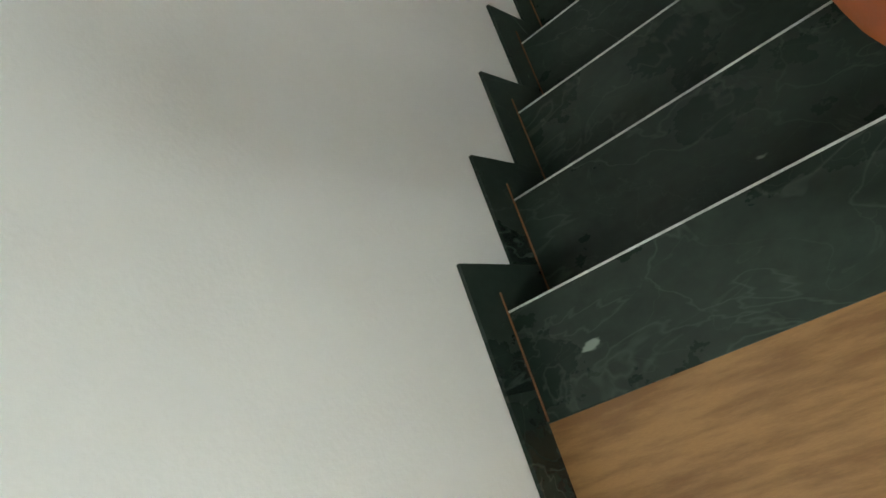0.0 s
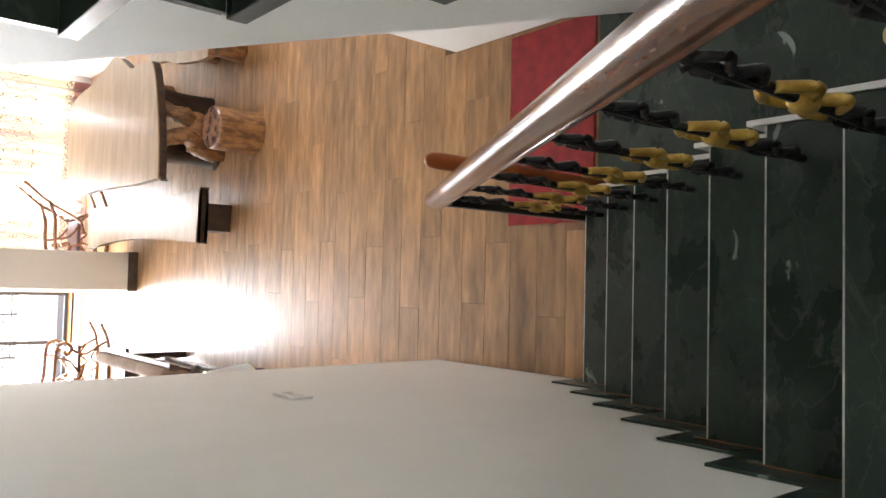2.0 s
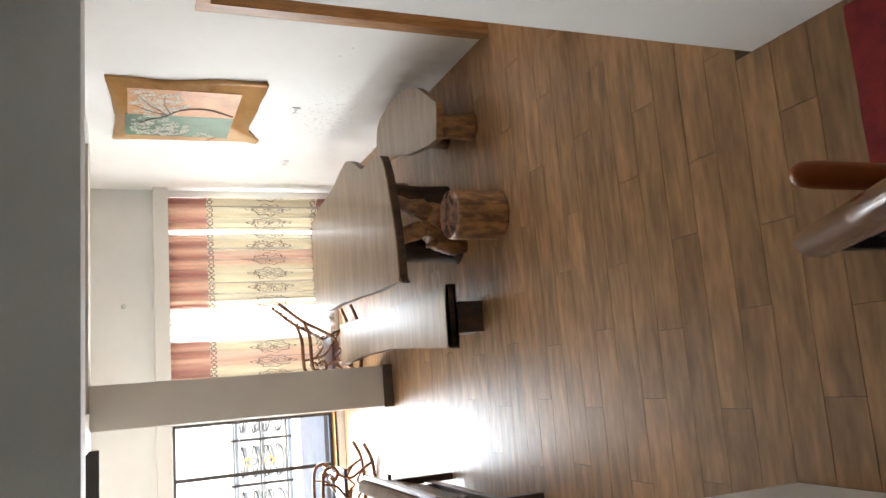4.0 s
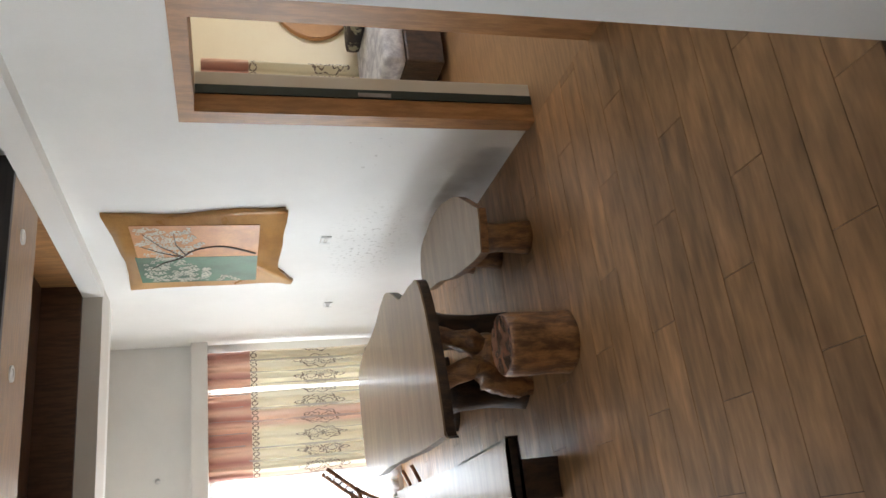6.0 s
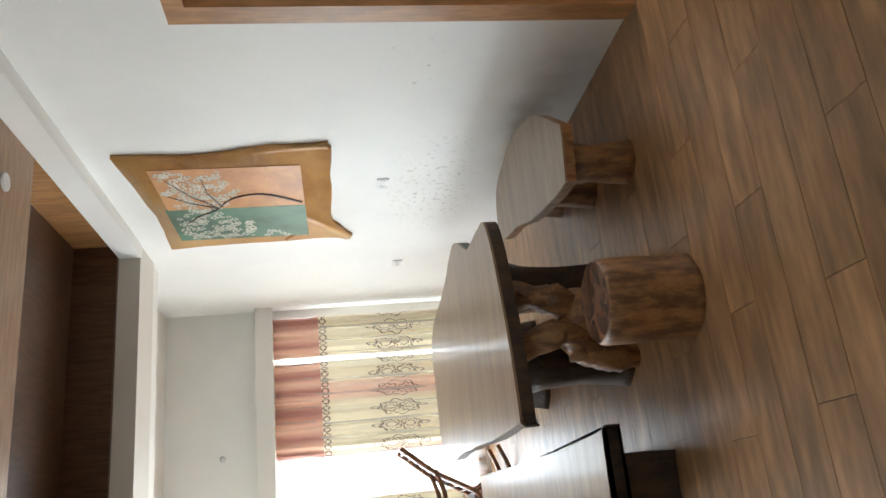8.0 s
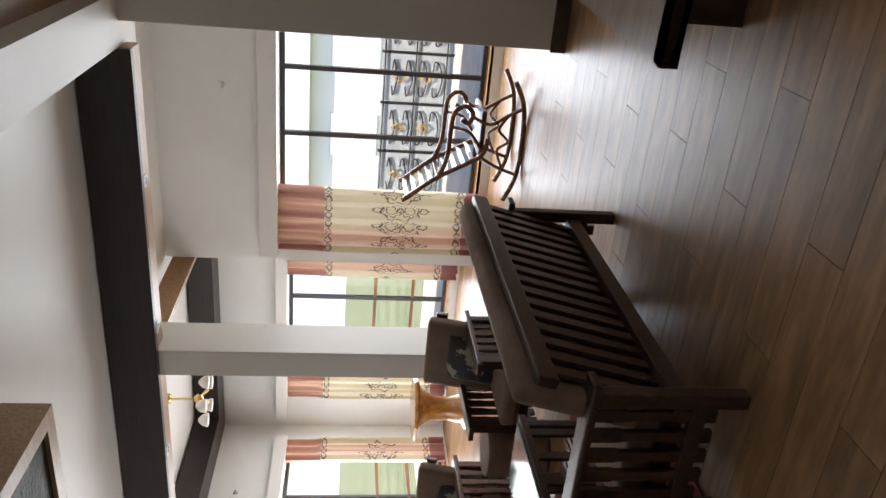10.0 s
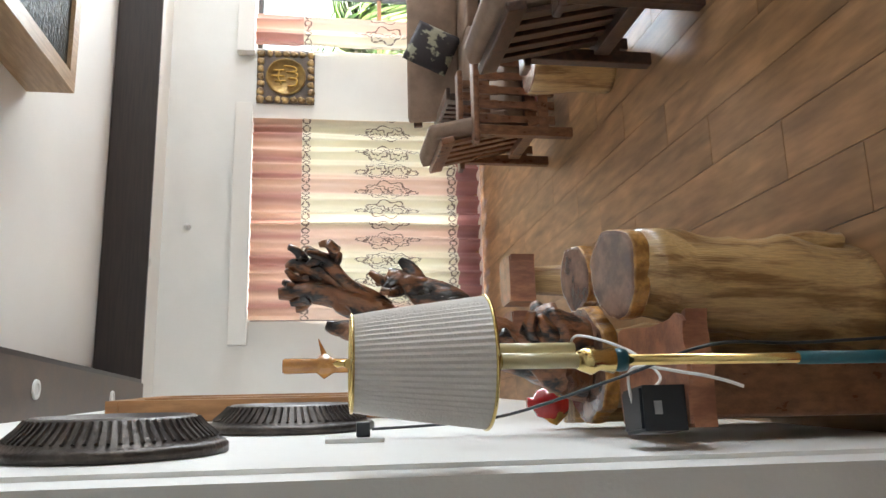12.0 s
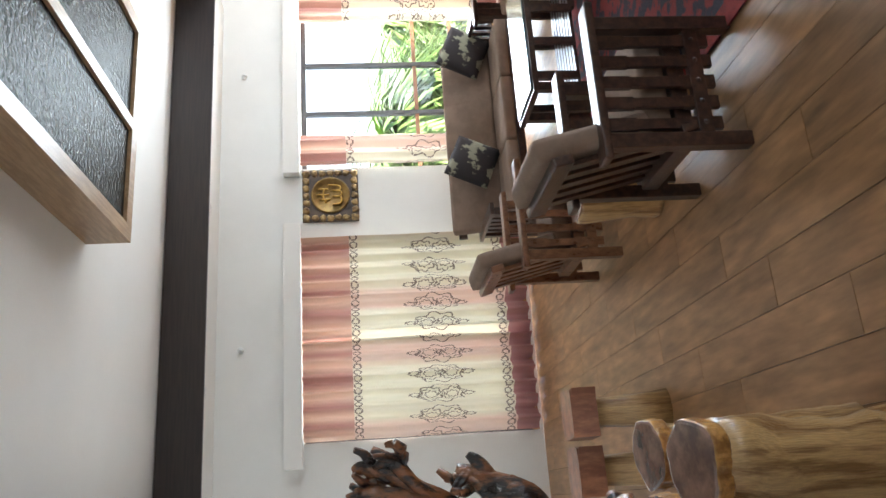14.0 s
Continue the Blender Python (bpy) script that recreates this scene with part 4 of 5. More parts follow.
pillow(pose(-2.87, 5.60, 0.52, -14, 0, 8))
pillow(pose(-1.73, 5.80, 0.52, -14, 0, -6))


# ---- rustic slab furniture ----
def stump(name, m, r0, r1, h, label, top=M_logtop, side=M_bark, seed=0, wob=0.10, category="stool"):
    o = empty(name)
    pr = [(r0 * 1.02, 0.0), (r0, h * 0.06), (r0 * 0.97, h * 0.3), ((r0 + r1) / 2, h * 0.6), (r1, h * 0.9), (r1 * 0.98, h - 0.012), (r1 * 0.95, h - 0.002)]
    part("trunk", lathe(pr, 32, None, None, wob, seed), side, o, "", True)
    part("cut_face", lathe([(r1 * 0.945, h - 0.003), (r1 * 0.93, h + 0.004)], 32, None, None, wob, seed), top, o, "polished end grain")
    o.matrix_world = m
    return tagged(o, label, category)


def wavy(outline, n=5, k=0.02, seed=0):
    """An uneven closed outline through the given corners."""
    P = [Vector((x, y, 0)) for x, y in outline]
    out = []
    for i in range(len(P)):
        a, b = P[i], P[(i + 1) % len(P)]
        for j in range(n):
            p = a.lerp(b, j / n)
            w = 0 if j == 0 else k * noise.noise((p.x * 3 + seed, p.y * 3, seed))
            d = (b - a).normalized()
            out.append((p.x - d.y * w, p.y + d.x * w))
    return out


def organic(outline, n=6, k=0.02, seed=0):
    """A smooth, slightly uneven closed outline through the given points."""
    P = [Vector((x, y, 0)) for x, y in outline]
    N = len(P)
    out = []
    for i in range(N):
        p0, p1, p2, p3 = P[i - 1], P[i], P[(i + 1) % N], P[(i + 2) % N]
        for j in range(n):
            t = j / n
            q = 0.5 * (2 * p1 + (p2 - p0) * t + (2 * p0 - 5 * p1 + 4 * p2 - p3) * t * t + (3 * p1 - p0 - 3 * p2 + p3) * t ** 3)
            w = k * noise.noise((q.x * 5 + seed, q.y * 5, seed))
            out.append((q.x + w, q.y + w * 0.7))
    return out


TABLE_OUT = organic([(1.285, 4.14), (1.30, 4.06), (1.75, 4.10), (2.27, 4.27), (2.36, 4.50), (2.38, 4.85), (2.58, 5.35), (2.46, 5.9), (2.34, 6.8), (1.85, 6.9), (1.36, 6.72), (1.31, 5.5)], 6, 0.02, 2)
BENCH_OUT = organic([(0.765, 4.06), (0.79, 4.0), (1.19, 3.97), (1.215, 4.03), (1.20, 5.2), (1.22, 7.10), (1.18, 7.15), (0.80, 7.12), (0.78, 7.05), (0.84, 5.6)], 6, 0.012, 5)
STOOL_OUT = organic([(2.36, 3.97), (2.38, 3.92), (2.62, 3.88), (2.68, 3.94), (2.92, 4.30), (3.04, 4.75), (3.0, 5.2), (2.9, 5.38), (2.62, 5.38), (2.52, 4.9), (2.42, 4.5)], 6, 0.012, 8)
table = empty("slab_table")
part("tabletop", prism(TABLE_OUT, 0.70, 0.712), M_slab, table, "pale varnished live-edge slab top")
part("slab_edge", prism(TABLE_OUT, 0.64, 0.70), M_darkbase, table, "dark bark edge")
for i, (x, y) in enumerate(((1.62, 4.55), (2.1, 4.75), (1.75, 6.2), (2.15, 6.3))):
    part("leg", lathe([(0.13, 0), (0.12, 0.05), (0.10, 0.25), (0.115, 0.45), (0.15, 0.60)], 20, None, Matrix.Translation((x, y, 0)), 0.35, i * 3), M_darkbase, table, "", True)
g = bmesh.new()
for k, pts in enumerate(([(1.62, 4.42, 0.0), (1.60, 4.36, 0.2), (1.72, 4.30, 0.38), (1.66, 4.34, 0.62)], [(1.95, 4.45, 0.0), (1.85, 4.38, 0.2), (1.90, 4.34, 0.4), (1.98, 4.42, 0.62)], [(1.60, 4.36, 0.28), (1.78, 4.32, 0.3), (1.92, 4.38, 0.26)])):
    tube(smoothline(pts, 5), 0.075, 12, g, 0.5, k * 4)
part("root_base", g, M_bark, table, "gnarled root base with holes", True)
tagged(table, "large live-edge wooden slab table on gnarled trunk base", "table")

bench = empty("slab_bench")
part("seat", prism(BENCH_OUT, 0.376, 0.386), M_slab, bench, "pale varnished slab seat")
part("slab_edge", prism(BENCH_OUT, 0.315, 0.376), M_darkbase, bench, "dark bark edge")
for y in (4.16, 6.55):
    part("base_block", prism(wavy([(0.88, y), (1.12, y - 0.02), (1.12, y + 0.34), (0.88, y + 0.33)], 4, 0.03, y), 0.0, 0.315), M_darkbase, bench)
tagged(bench, "long low live-edge wooden slab bench", "bench")

stool = empty("slab_stool")
part("seat", prism(STOOL_OUT, 0.366, 0.376), M_slab, stool, "pale varnished live-edge seat")
part("slab_edge", prism(STOOL_OUT, 0.32, 0.366), M_bark, stool, "bark edge")
for i, (x, y) in enumerate(((2.52, 4.06), (2.62, 4.62), (2.8, 5.2))):
    part("leg", lathe([(0.115, 0), (0.11, 0.04), (0.095, 0.2), (0.11, 0.32)], 20, None, Matrix.Translation((x, y, 0)), 0.12, i), M_bark, stool, "", True)
tagged(stool, "low live-edge slab stool on stump legs", "stool")

stump("stump_stool", pose(1.72, 3.74, 0), 0.185, 0.18, 0.40, "round tree stump stool with smooth brown top", M_logtop, M_bark, 2, 0.06)
stump("stump_stool", pose(2.35, 5.75, 0), 0.15, 0.15, 0.42, "dark tree stump stool behind the table", M_logtop, M_bark, 5)
stump("stump_stool", pose(-2.25, 3.05, 0), 0.13, 0.15, 0.42, "bark-sided log stool with glossy cut top", M_logtop, M_log, 7)
stump("drum_table", pose(-2.29, 5.55, 0), 0.20, 0.20, 0.42, "plain brown drum-shaped stool", M_cushion, M_cushion, 1, 0.0)


def rocking_chair(m, label):
    """A bentwood rocking chair; faces +x, back leans to -x, width along y."""
    o = empty("rocking_chair")
    for s, y in enumerate((0.0, 0.46)):
        f = lambda pts, r=0.021: tube(smoothline([(a, y, b) for a, b in pts], 7), r, 10)
        part("rocker", f([(-0.52, 0.12), (-0.30, 0.035), (0.0, 0.018), (0.30, 0.04), (0.50, 0.13)]), M_rock, o, "", True)
        part("back_post", f([(-0.56, 0.98), (-0.50, 0.90), (-0.34, 0.70), (-0.20, 0.45), (-0.12, 0.34), (0.02, 0.30)]), M_rock, o, "", True)
        part("arm", f([(-0.36, 0.70), (-0.16, 0.63), (0.08, 0.62), (0.22, 0.60), (0.28, 0.52), (0.22, 0.45), (0.14, 0.48), (0.17, 0.54)]), M_rock, o, "", True)
        part("side_scroll", f([(-0.10, 0.34), (0.06, 0.46), (0.10, 0.60)], 0.014), M_rock, o, "", True)
        part("leg", f([(-0.14, 0.36), (-0.22, 0.22), (-0.28, 0.05)], 0.015), M_rock, o, "", True)
        part("leg", f([(0.20, 0.46), (0.14, 0.30), (0.22, 0.16), (0.28, 0.05)], 0.015), M_rock, o, "", True)
        part("brace", f([(-0.24, 0.16), (-0.08, 0.22), (0.0, 0.14), (0.10, 0.22), (0.22, 0.15)], 0.012), M_rock, o, "", True)
    for i in range(9):
        a = i / 8
        x, z = -0.53 + a * 0.36, 0.94 - a * 0.52
        part("back_slat", bx(x - 0.006, x + 0.006, 0.0, 0.46, z - 0.018, z + 0.018), M_rockslat, o)
    part("seat", bx(-0.14, 0.24, 0.015, 0.445, 0.33, 0.37, 0.012), M_rockseat, o, "dark padded seat", True)
    part("cross_bar", bx(0.18, 0.21, 0.0, 0.46, 0.44, 0.47, 0.004), M_rock, o)
    o.matrix_world = m
    return tagged(o, label, "rocking chair", "rocking chairs")


M_rock = mat("rocker_wood", (0.22, 0.085, 0.035), 0.25, (0.11, 0.042, 0.02), 6, (3, 3, 3), 0.05, 50, fine=0.2, coat=0.6)
M_rockslat = mat("rocker_slat", (0.30, 0.24, 0.20), 0.25, (0.2, 0.15, 0.12), 6, fine=0.2, coat=0.6)
M_rockseat = mat("rocker_seat", (0.07, 0.03, 0.03), 0.4, fine=0.2)
rocking_chair(pose(-0.62, 7.38, 0), "dark bentwood rocking chair by the bright window")
rocking_chair(pose(0.98, 8.1, 0, 0, 0, 180), "brown bentwood rocking chair behind the slab bench")


# ---- wall things ----
def plaque(y, z, label):
    o = empty("wall_plaque")
    R = 0.265
    fr = bmesh.new()
    box(fr, 0.0, 0.02, -R, R, -R, R, 0.004)
    part("backing", fr, M_base, o)
    rng = random.Random(4)
    sc = bmesh.new()
    for side in range(4):
        for i in range(7):
            a = -R + 0.04 + (2 * R - 0.08) * i / 6
            p = [(a, R - 0.035), (a, -R + 0.035), (R - 0.035, a), (-R + 0.035, a)][side]
            lathe([(0.036, 0.018), (0.033, 0.03), (0.018, 0.042), (0.004, 0.036)], 9, sc, Matrix.Translation((0.0, p[0], p[1])) @ Matrix.Rotation(math.pi / 2, 4, "Y") @ pose(0, 0, 0, 0, 0, rng.uniform(0, 90)), 0.5, i + side)
    part("carved_border", sc, M_plaque, o, "carved antique gold scroll border", True)
    part("disc", lathe([(0.185, 0.018), (0.185, 0.032), (0.17, 0.038), (0.165, 0.03), (0.02, 0.034)], 36, None, Matrix.Rotation(math.pi / 2, 4, "Y")), M_plaque_disc, o, "round gold disc", True)
    ch = bmesh.new()
    for pts in ([(-0.10, -0.02), (-0.09, -0.09), (-0.03, -0.10), (-0.02, -0.02), (-0.015, -0.09), (0.03, -0.10), (0.04, 0.0), (0.05, -0.09), (0.09, -0.08), (0.10, 0.02)],
                [(-0.08, 0.04), (-0.02, 0.07), (0.06, 0.06)], [(0.0, 0.01), (0.0, 0.13)], [(-0.05, 0.0), (-0.05, 0.10)], [(0.06, 0.02), (0.055, 0.11)]):
        tube(smoothline([(0.04, a, b) for a, b in pts], 3), 0.009, 6, ch)
    part("raised_strokes", ch, M_gold, o, "raised calligraphic strokes", True)
    o.matrix_world = pose(XL + 0.002, y, z)
    return tagged(o, label, "plaque", "gold plaques")


plaque(7.24, 1.82, "square carved gold wall plaque with round disc")
plaque(4.45, 1.82, "square carved gold wall plaque with round disc")


def wall_dot(m, label="small white wall lamp stub"):
    ob = part("wall_fitting", lathe([(0.03, 0), (0.028, 0.012), (0.012, 0.018), (0.011, 0.05), (0.0, 0.052)], 14, None), M_white, None, "", True)
    ob.matrix_world = m
    return tagged(ob, label, "fitting", "wall fittings")


for y in (3.0, 5.76, 8.62):
    wall_dot(pose(XL, y, 2.645, 0, 90, 0))
for x in (1.69, -0.62):
    wall_dot(pose(x, YF, 2.645, 90, 0, 0))


def downlight(x, y, z):
    ob = part("downlight", lathe([(0.0, -0.004), (0.03, -0.004), (0.032, -0.010), (0.048, -0.010), (0.05, 0.0)], 20, None, Matrix.Translation((x, y, z))), M_white)
    return tagged(ob, "round white recessed downlight, unlit", "downlight", "downlights")


for x, y in ((2.75, 4.5), (1.9, 4.5), (0.85, 4.5), (0.85, 5.3), (0.85, 6.1)):
    downlight(x, y, 3.10)
for y in (2.6, 4.2, 5.9):
    downlight(-5.14, y, 2.86)
for x in (-4.4, -3.2, -2.0, -0.8):
    downlight(x, 6.6, 2.86)
for x in (-4.2, -2.8, -1.4):
    downlight(x, 1.48, 2.835)

# hanging wooden frame with pebbled glass
hang = empty("ceiling_light_frame")
bm = bmesh.new()
for a in ((-3.35, -1.38, 3.27, 3.37), (-3.35, -1.38, 4.72, 4.82), (-3.35, -3.25, 3.37, 4.72), (-1.48, -1.38, 3.37, 4.72), (-3.25, -1.48, 4.0, 4.08)):
    box(bm, *a, 2.95, CEIL)
part("frame", bm, M_frame, hang, "light varnished wooden frame")
part("glass_panel", bx(-3.25, -1.48, 3.37, 4.0, 2.975, 2.985), M_pebble, hang, "dark pebbled glass")
part("glass_panel", bx(-3.25, -1.48, 4.08, 4.72, 2.975, 2.985), M_pebble, hang, "dark pebbled glass")
tagged(hang, "wooden ceiling light frame with dark pebbled glass panels", "ceiling light")

# ---- doorway and the bedroom behind it ----
door = empty("door_1")
bm = bmesh.new()
for a in ((XR - 0.02, XR + 0.25, 2.55, 2.79, 0.0, 2.15), (XR - 0.02, XR + 0.10, 3.62, 3.74, 0.0, 2.15), (XR - 0.02, XR + 0.25, 2.79, 3.62, 2.06, 2.15)):
    box(bm, *a)
part("door_frame", bm, M_door, door, "varnished brown wooden door frame")
leaf = part("inner_lining", bx(XR + 0.162, XR + 0.25, 3.62, 3.698, 0.002, 2.058, 0.003), M_cream, door, "pale grey inner lining")
part("leaf_edge", bx(XR + 0.102, XR + 0.16, 3.612, 3.698, 0.002, 2.058), M_greenstrip, door, "dark green leaf edge")
part("lock_plate", bx(XR + 0.108, XR + 0.135, 3.606, 3.613, 0.92, 1.12), M_grey, leaf)
tagged(door, "open doorway with brown wooden frame and inward-opened door", "door", kind="structure")

structure("door_sill", bx(XR, XR + 0.23, 2.60, 3.70, -0.05, 0.0), M_board, "wood-look floor under the doorway", "floor")
structure("floor_bedroom", bx(XR + 0.23, 7.4, 1.2, 6.2, -0.05, 0.0), M_board, "wood-look bedroom floor", "floor")
structure("wall_bedroom_far", bx(XR + 0.23, 7.4, 6.2, 6.4, 0, 2.9), M_warm, "warm cream bedroom wall", "wall")
# this unseen opening is added to hold the bedroom fill lamp
wall_with_openings("wall_bedroom_side", "y", 7.4, 7.6, 1.2, 6.2, 0, 2.9, [(2.6, 4.6, 0.8, 2.2)], M_warm)
structure("wall_bedroom_near", bx(XR + 0.23, 7.4, 1.0, 1.2, 0, 2.9), M_warm, "warm cream bedroom wall", "wall")
structure("ceiling_bedroom", bx(XR + 0.23, 7.4, 1.0, 6.4, 2.9, 3.0), M_ceil, "white bedroom ceiling", "ceiling")
bed = empty("bed")
out = [(6.46 + 0.88 * math.cos(a), 1.0 + 0.52 * math.sin(a)) for a in [2 * math.pi * i / 40 for i in range(40)]]
part("headboard", prism(out, 0, 0.05, 0.01), M_tan, bed, "tan rounded headboard").matrix_world = Matrix.Translation((0, 6.195, 0)) @ Matrix.Rotation(math.pi / 2, 4, "X")
part("headboard_panel", bx(6.0, 6.75, 6.11, 6.14, 0.92, 1.28, 0.01), M_door, bed, "brown tufted panel")
part("bed_base", bx(4.54, 6.6, 5.0, 6.14, 0.06, 0.40, 0.02), M_darkbase, bed)
part("mattress", bx(4.50, 6.64, 4.97, 6.14, 0.40, 0.60, 0.06), M_sheet, bed, "pale bedding", True)
for x in (5.3, 5.95):
    part("pillow", bx(x, x + 0.55, 5.45, 6.0, 0.59, 0.74, 0.06), M_pillow, bed, "patterned pillow", True)
tagged(bed, "made bed with pale sheets and tan headboard", "bed")
curtain(0.62, pose(4.68, 6.13, 0), 8.0, 0.4)

# ---- painting ----
art = empty("tree_painting")
fr = prism(wavy([(4.93, 1.47), (4.99, 1.45), (5.7, 1.46), (6.2, 1.46), (6.5, 1.31), (6.58, 1.33), (6.50, 1.50), (6.52, 2.1), (6.60, 2.72), (5.9, 2.68), (5.02, 2.75), (5.05, 2.3), (4.97, 1.9)], 5, 0.03, 6), 0, 0.035, 0.008)
M_board_edge = mat("live_edge_board", (0.66, 0.36, 0.13), 0.3, (0.50, 0.24, 0.075), 2.0, (1, 2, 5), 0.05, 40, fine=0.12, coat=0.4)
part("live_edge_frame", fr, M_board_edge, art, "honey wood live-edge board", True).matrix_world = Matrix(((0, 0, -1, XR - 0.001), (1, 0, 0, 0), (0, 1, 0, 0), (0, 0, 0, 1)))
M_artorange = mat("painted_orange", (0.62, 0.30, 0.12), 0.4, (0.45, 0.2, 0.08), 3, fine=0.2)
M_artgreen = mat("painted_green", (0.10, 0.22, 0.14), 0.4, (0.06, 0.12, 0.08), 3, fine=0.2)
M_artpale = mat("painted_pale", (0.62, 0.60, 0.52), 0.4, (0.5, 0.48, 0.4), 8, fine=0.2)
part("painted_panel_warm", bx(XR - 0.042, XR - 0.036, 5.17, 5.80, 1.65, 2.58), M_artorange, art, "orange painted half")
part("painted_panel_green", bx(XR - 0.042, XR - 0.036, 5.804, 6.39, 1.65, 2.60), M_artgreen, art, "green painted half")
tr = bmesh.new()
tube(smoothline([(XR - 0.044, 5.74, 1.67), (XR - 0.044, 5.58, 1.92), (XR - 0.044, 5.64, 2.13), (XR - 0.044, 5.80, 2.24)], 5), [0.010 - 0.0003 * k for k in range(16)], 6, tr)
for a, b in (((5.79, 2.23), (5.32, 2.50)), ((5.79, 2.24), (5.55, 2.54)), ((5.76, 2.21), (5.30, 2.28)), ((5.80, 2.24), (6.05, 2.50))):
    tube([(XR - 0.046, *a), (XR - 0.046, (a[0] + b[0]) / 2, (a[1] + b[1]) / 2 + 0.03), (XR - 0.046, *b)], [0.006, 0.005, 0.003], 5, tr)
part("painted_trunk", tr, M_darkbase, art)
rng = random.Random(11)
bl = bmesh.new()
for i in range(330):
    y, z = rng.uniform(5.2, 6.36), rng.uniform(1.75, 2.54)
    if (y < 5.80 and z < 2.08 + 0.3 * abs(y - 5.5)) or (y >= 5.80 and z < 1.72 + 0.9 * abs(y - 6.45)):
        continue
    r = rng.uniform(0.010, 0.026)
    for k in range(5):
        lathe([(r * 0.55, 0.0), (r * 0.3, 0.003)], 6, bl, Matrix.Translation((XR - 0.043, y + r * math.cos(k * 1.257), z + r * math.sin(k * 1.257))) @ Matrix.Rotation(-math.pi / 2, 4, "Y"))
part("painted_blossom", bl, M_artpale, art, "pale painted blossoms")
tagged(art, "tree painting on a live-edge wooden board", "painting")
for y, z in ((5.58, 1.11), (7.32, 0.90)):
    o = empty("wall_socket", pose(XR, y, z))
    part("plate", bx(-0.012, 0.0, -0.075, 0.075, -0.042, 0.042, 0.003), M_white, o)
    for k in (-0.04, 0.0, 0.04):
        part("switch", bx(-0.016, -0.011, k - 0.012, k + 0.012, -0.018, 0.018, 0.002), M_white, o)
    tagged(o, "white plastic wall socket plate", "socket", "wall sockets")
o = empty("wall_switch", pose(0.0, 0.30, 1.50))
part("plate", bx(0.0, 0.012, -0.08, 0.08, -0.045, 0.045, 0.003), M_white, o)
for k in (-0.04, 0.0, 0.04):
    part("switch", bx(0.011, 0.016, k - 0.012, k + 0.012, -0.02, 0.02, 0.002), M_white, o)
tagged(o, "white light switch plate on the stair wall", "switch")

# ---- lamp corner along the back wall ----
lamp = empty("floor_lamp")
part("base", lathe([(0.075, -0.235), (0.075, -0.215), (0.04, -0.195), (0.02, -0.175)], 28), M_brass, lamp, "brass foot", True)
part("pole", tube([(0, 0, -0.19), (0, 0, 0.84)], 0.012, 14), M_brass, lamp, "brass pole", True)
part("pole_wrap", tube([(0, 0, -0.15), (0, 0, 0.385)], 0.0155, 14), M_teal, lamp, "teal plastic wrap on the pole", True)
part("collar", lathe([(0.012, 0.82), (0.03, 0.83), (0.022, 0.86), (0.032, 0.88), (0.02, 0.91)], 20), M_brass, lamp, "brass collar", True)
part("teal_ring", lathe([(0.024, 0.80), (0.026, 0.81), (0.024, 0.83)], 20), M_teal, lamp, "", True)
part("candle_tube", tube([(0, 0, 0.9), (0, 0, 1.10)], 0.017, 16), M_candle, lamp, "cream candle tube", True)
part("candle_tube", tube([(-0.05, 0.03, 0.9), (-0.05, 0.03, 1.08)], 0.014, 16), M_candle, lamp, "cream candle tube", True)
part("socket_cup", lathe([(0.018, 1.08), (0.026, 1.10), (0.02, 1.13)], 18), M_brass, lamp, "", True)
sh = bmesh.new()
seg = 120
rings = []
for r, z in ((0.139, 1.12), (0.128, 1.20), (0.117, 1.28), (0.105, 1.36), (0.098, 1.40)):
    rings.append([sh.verts.new(((r + 0.003 * (i % 2)) * math.cos(2 * math.pi * i / seg), (r + 0.003 * (i % 2)) * math.sin(2 * math.pi * i / seg), z)) for i in range(seg)])
for a, b in zip(rings, rings[1:]):
    for i in range(seg):
        sh.faces.new((a[i], a[(i + 1) % seg], b[(i + 1) % seg], b[i]))
part("shade", sh, M_shade, lamp, "white pleated shade")
part("shade_top", lathe([(0.097, 1.397), (0.0, 1.402)], 40), M_shade, lamp)
for r, z in ((0.142, 1.118), (0.101, 1.401)):
    part("trim_ring", tube([(r * math.cos(2 * math.pi * i / 40), r * math.sin(2 * math.pi * i / 40), z) for i in range(41)], 0.004, 6), M_brass, lamp, "gold braid trim", True)
part("finial", lathe([(0.004, 1.40), (0.012, 1.405), (0.006, 1.42), (0.009, 1.43), (0.0, 1.44)], 12), M_brass, lamp, "", True)
lamp.matrix_world = pose(-0.107, 1.39, 0.1998) @ Matrix.Scale(0.85, 4)
tagged(lamp, "brass floor lamp with white pleated shade", "floor lamp")

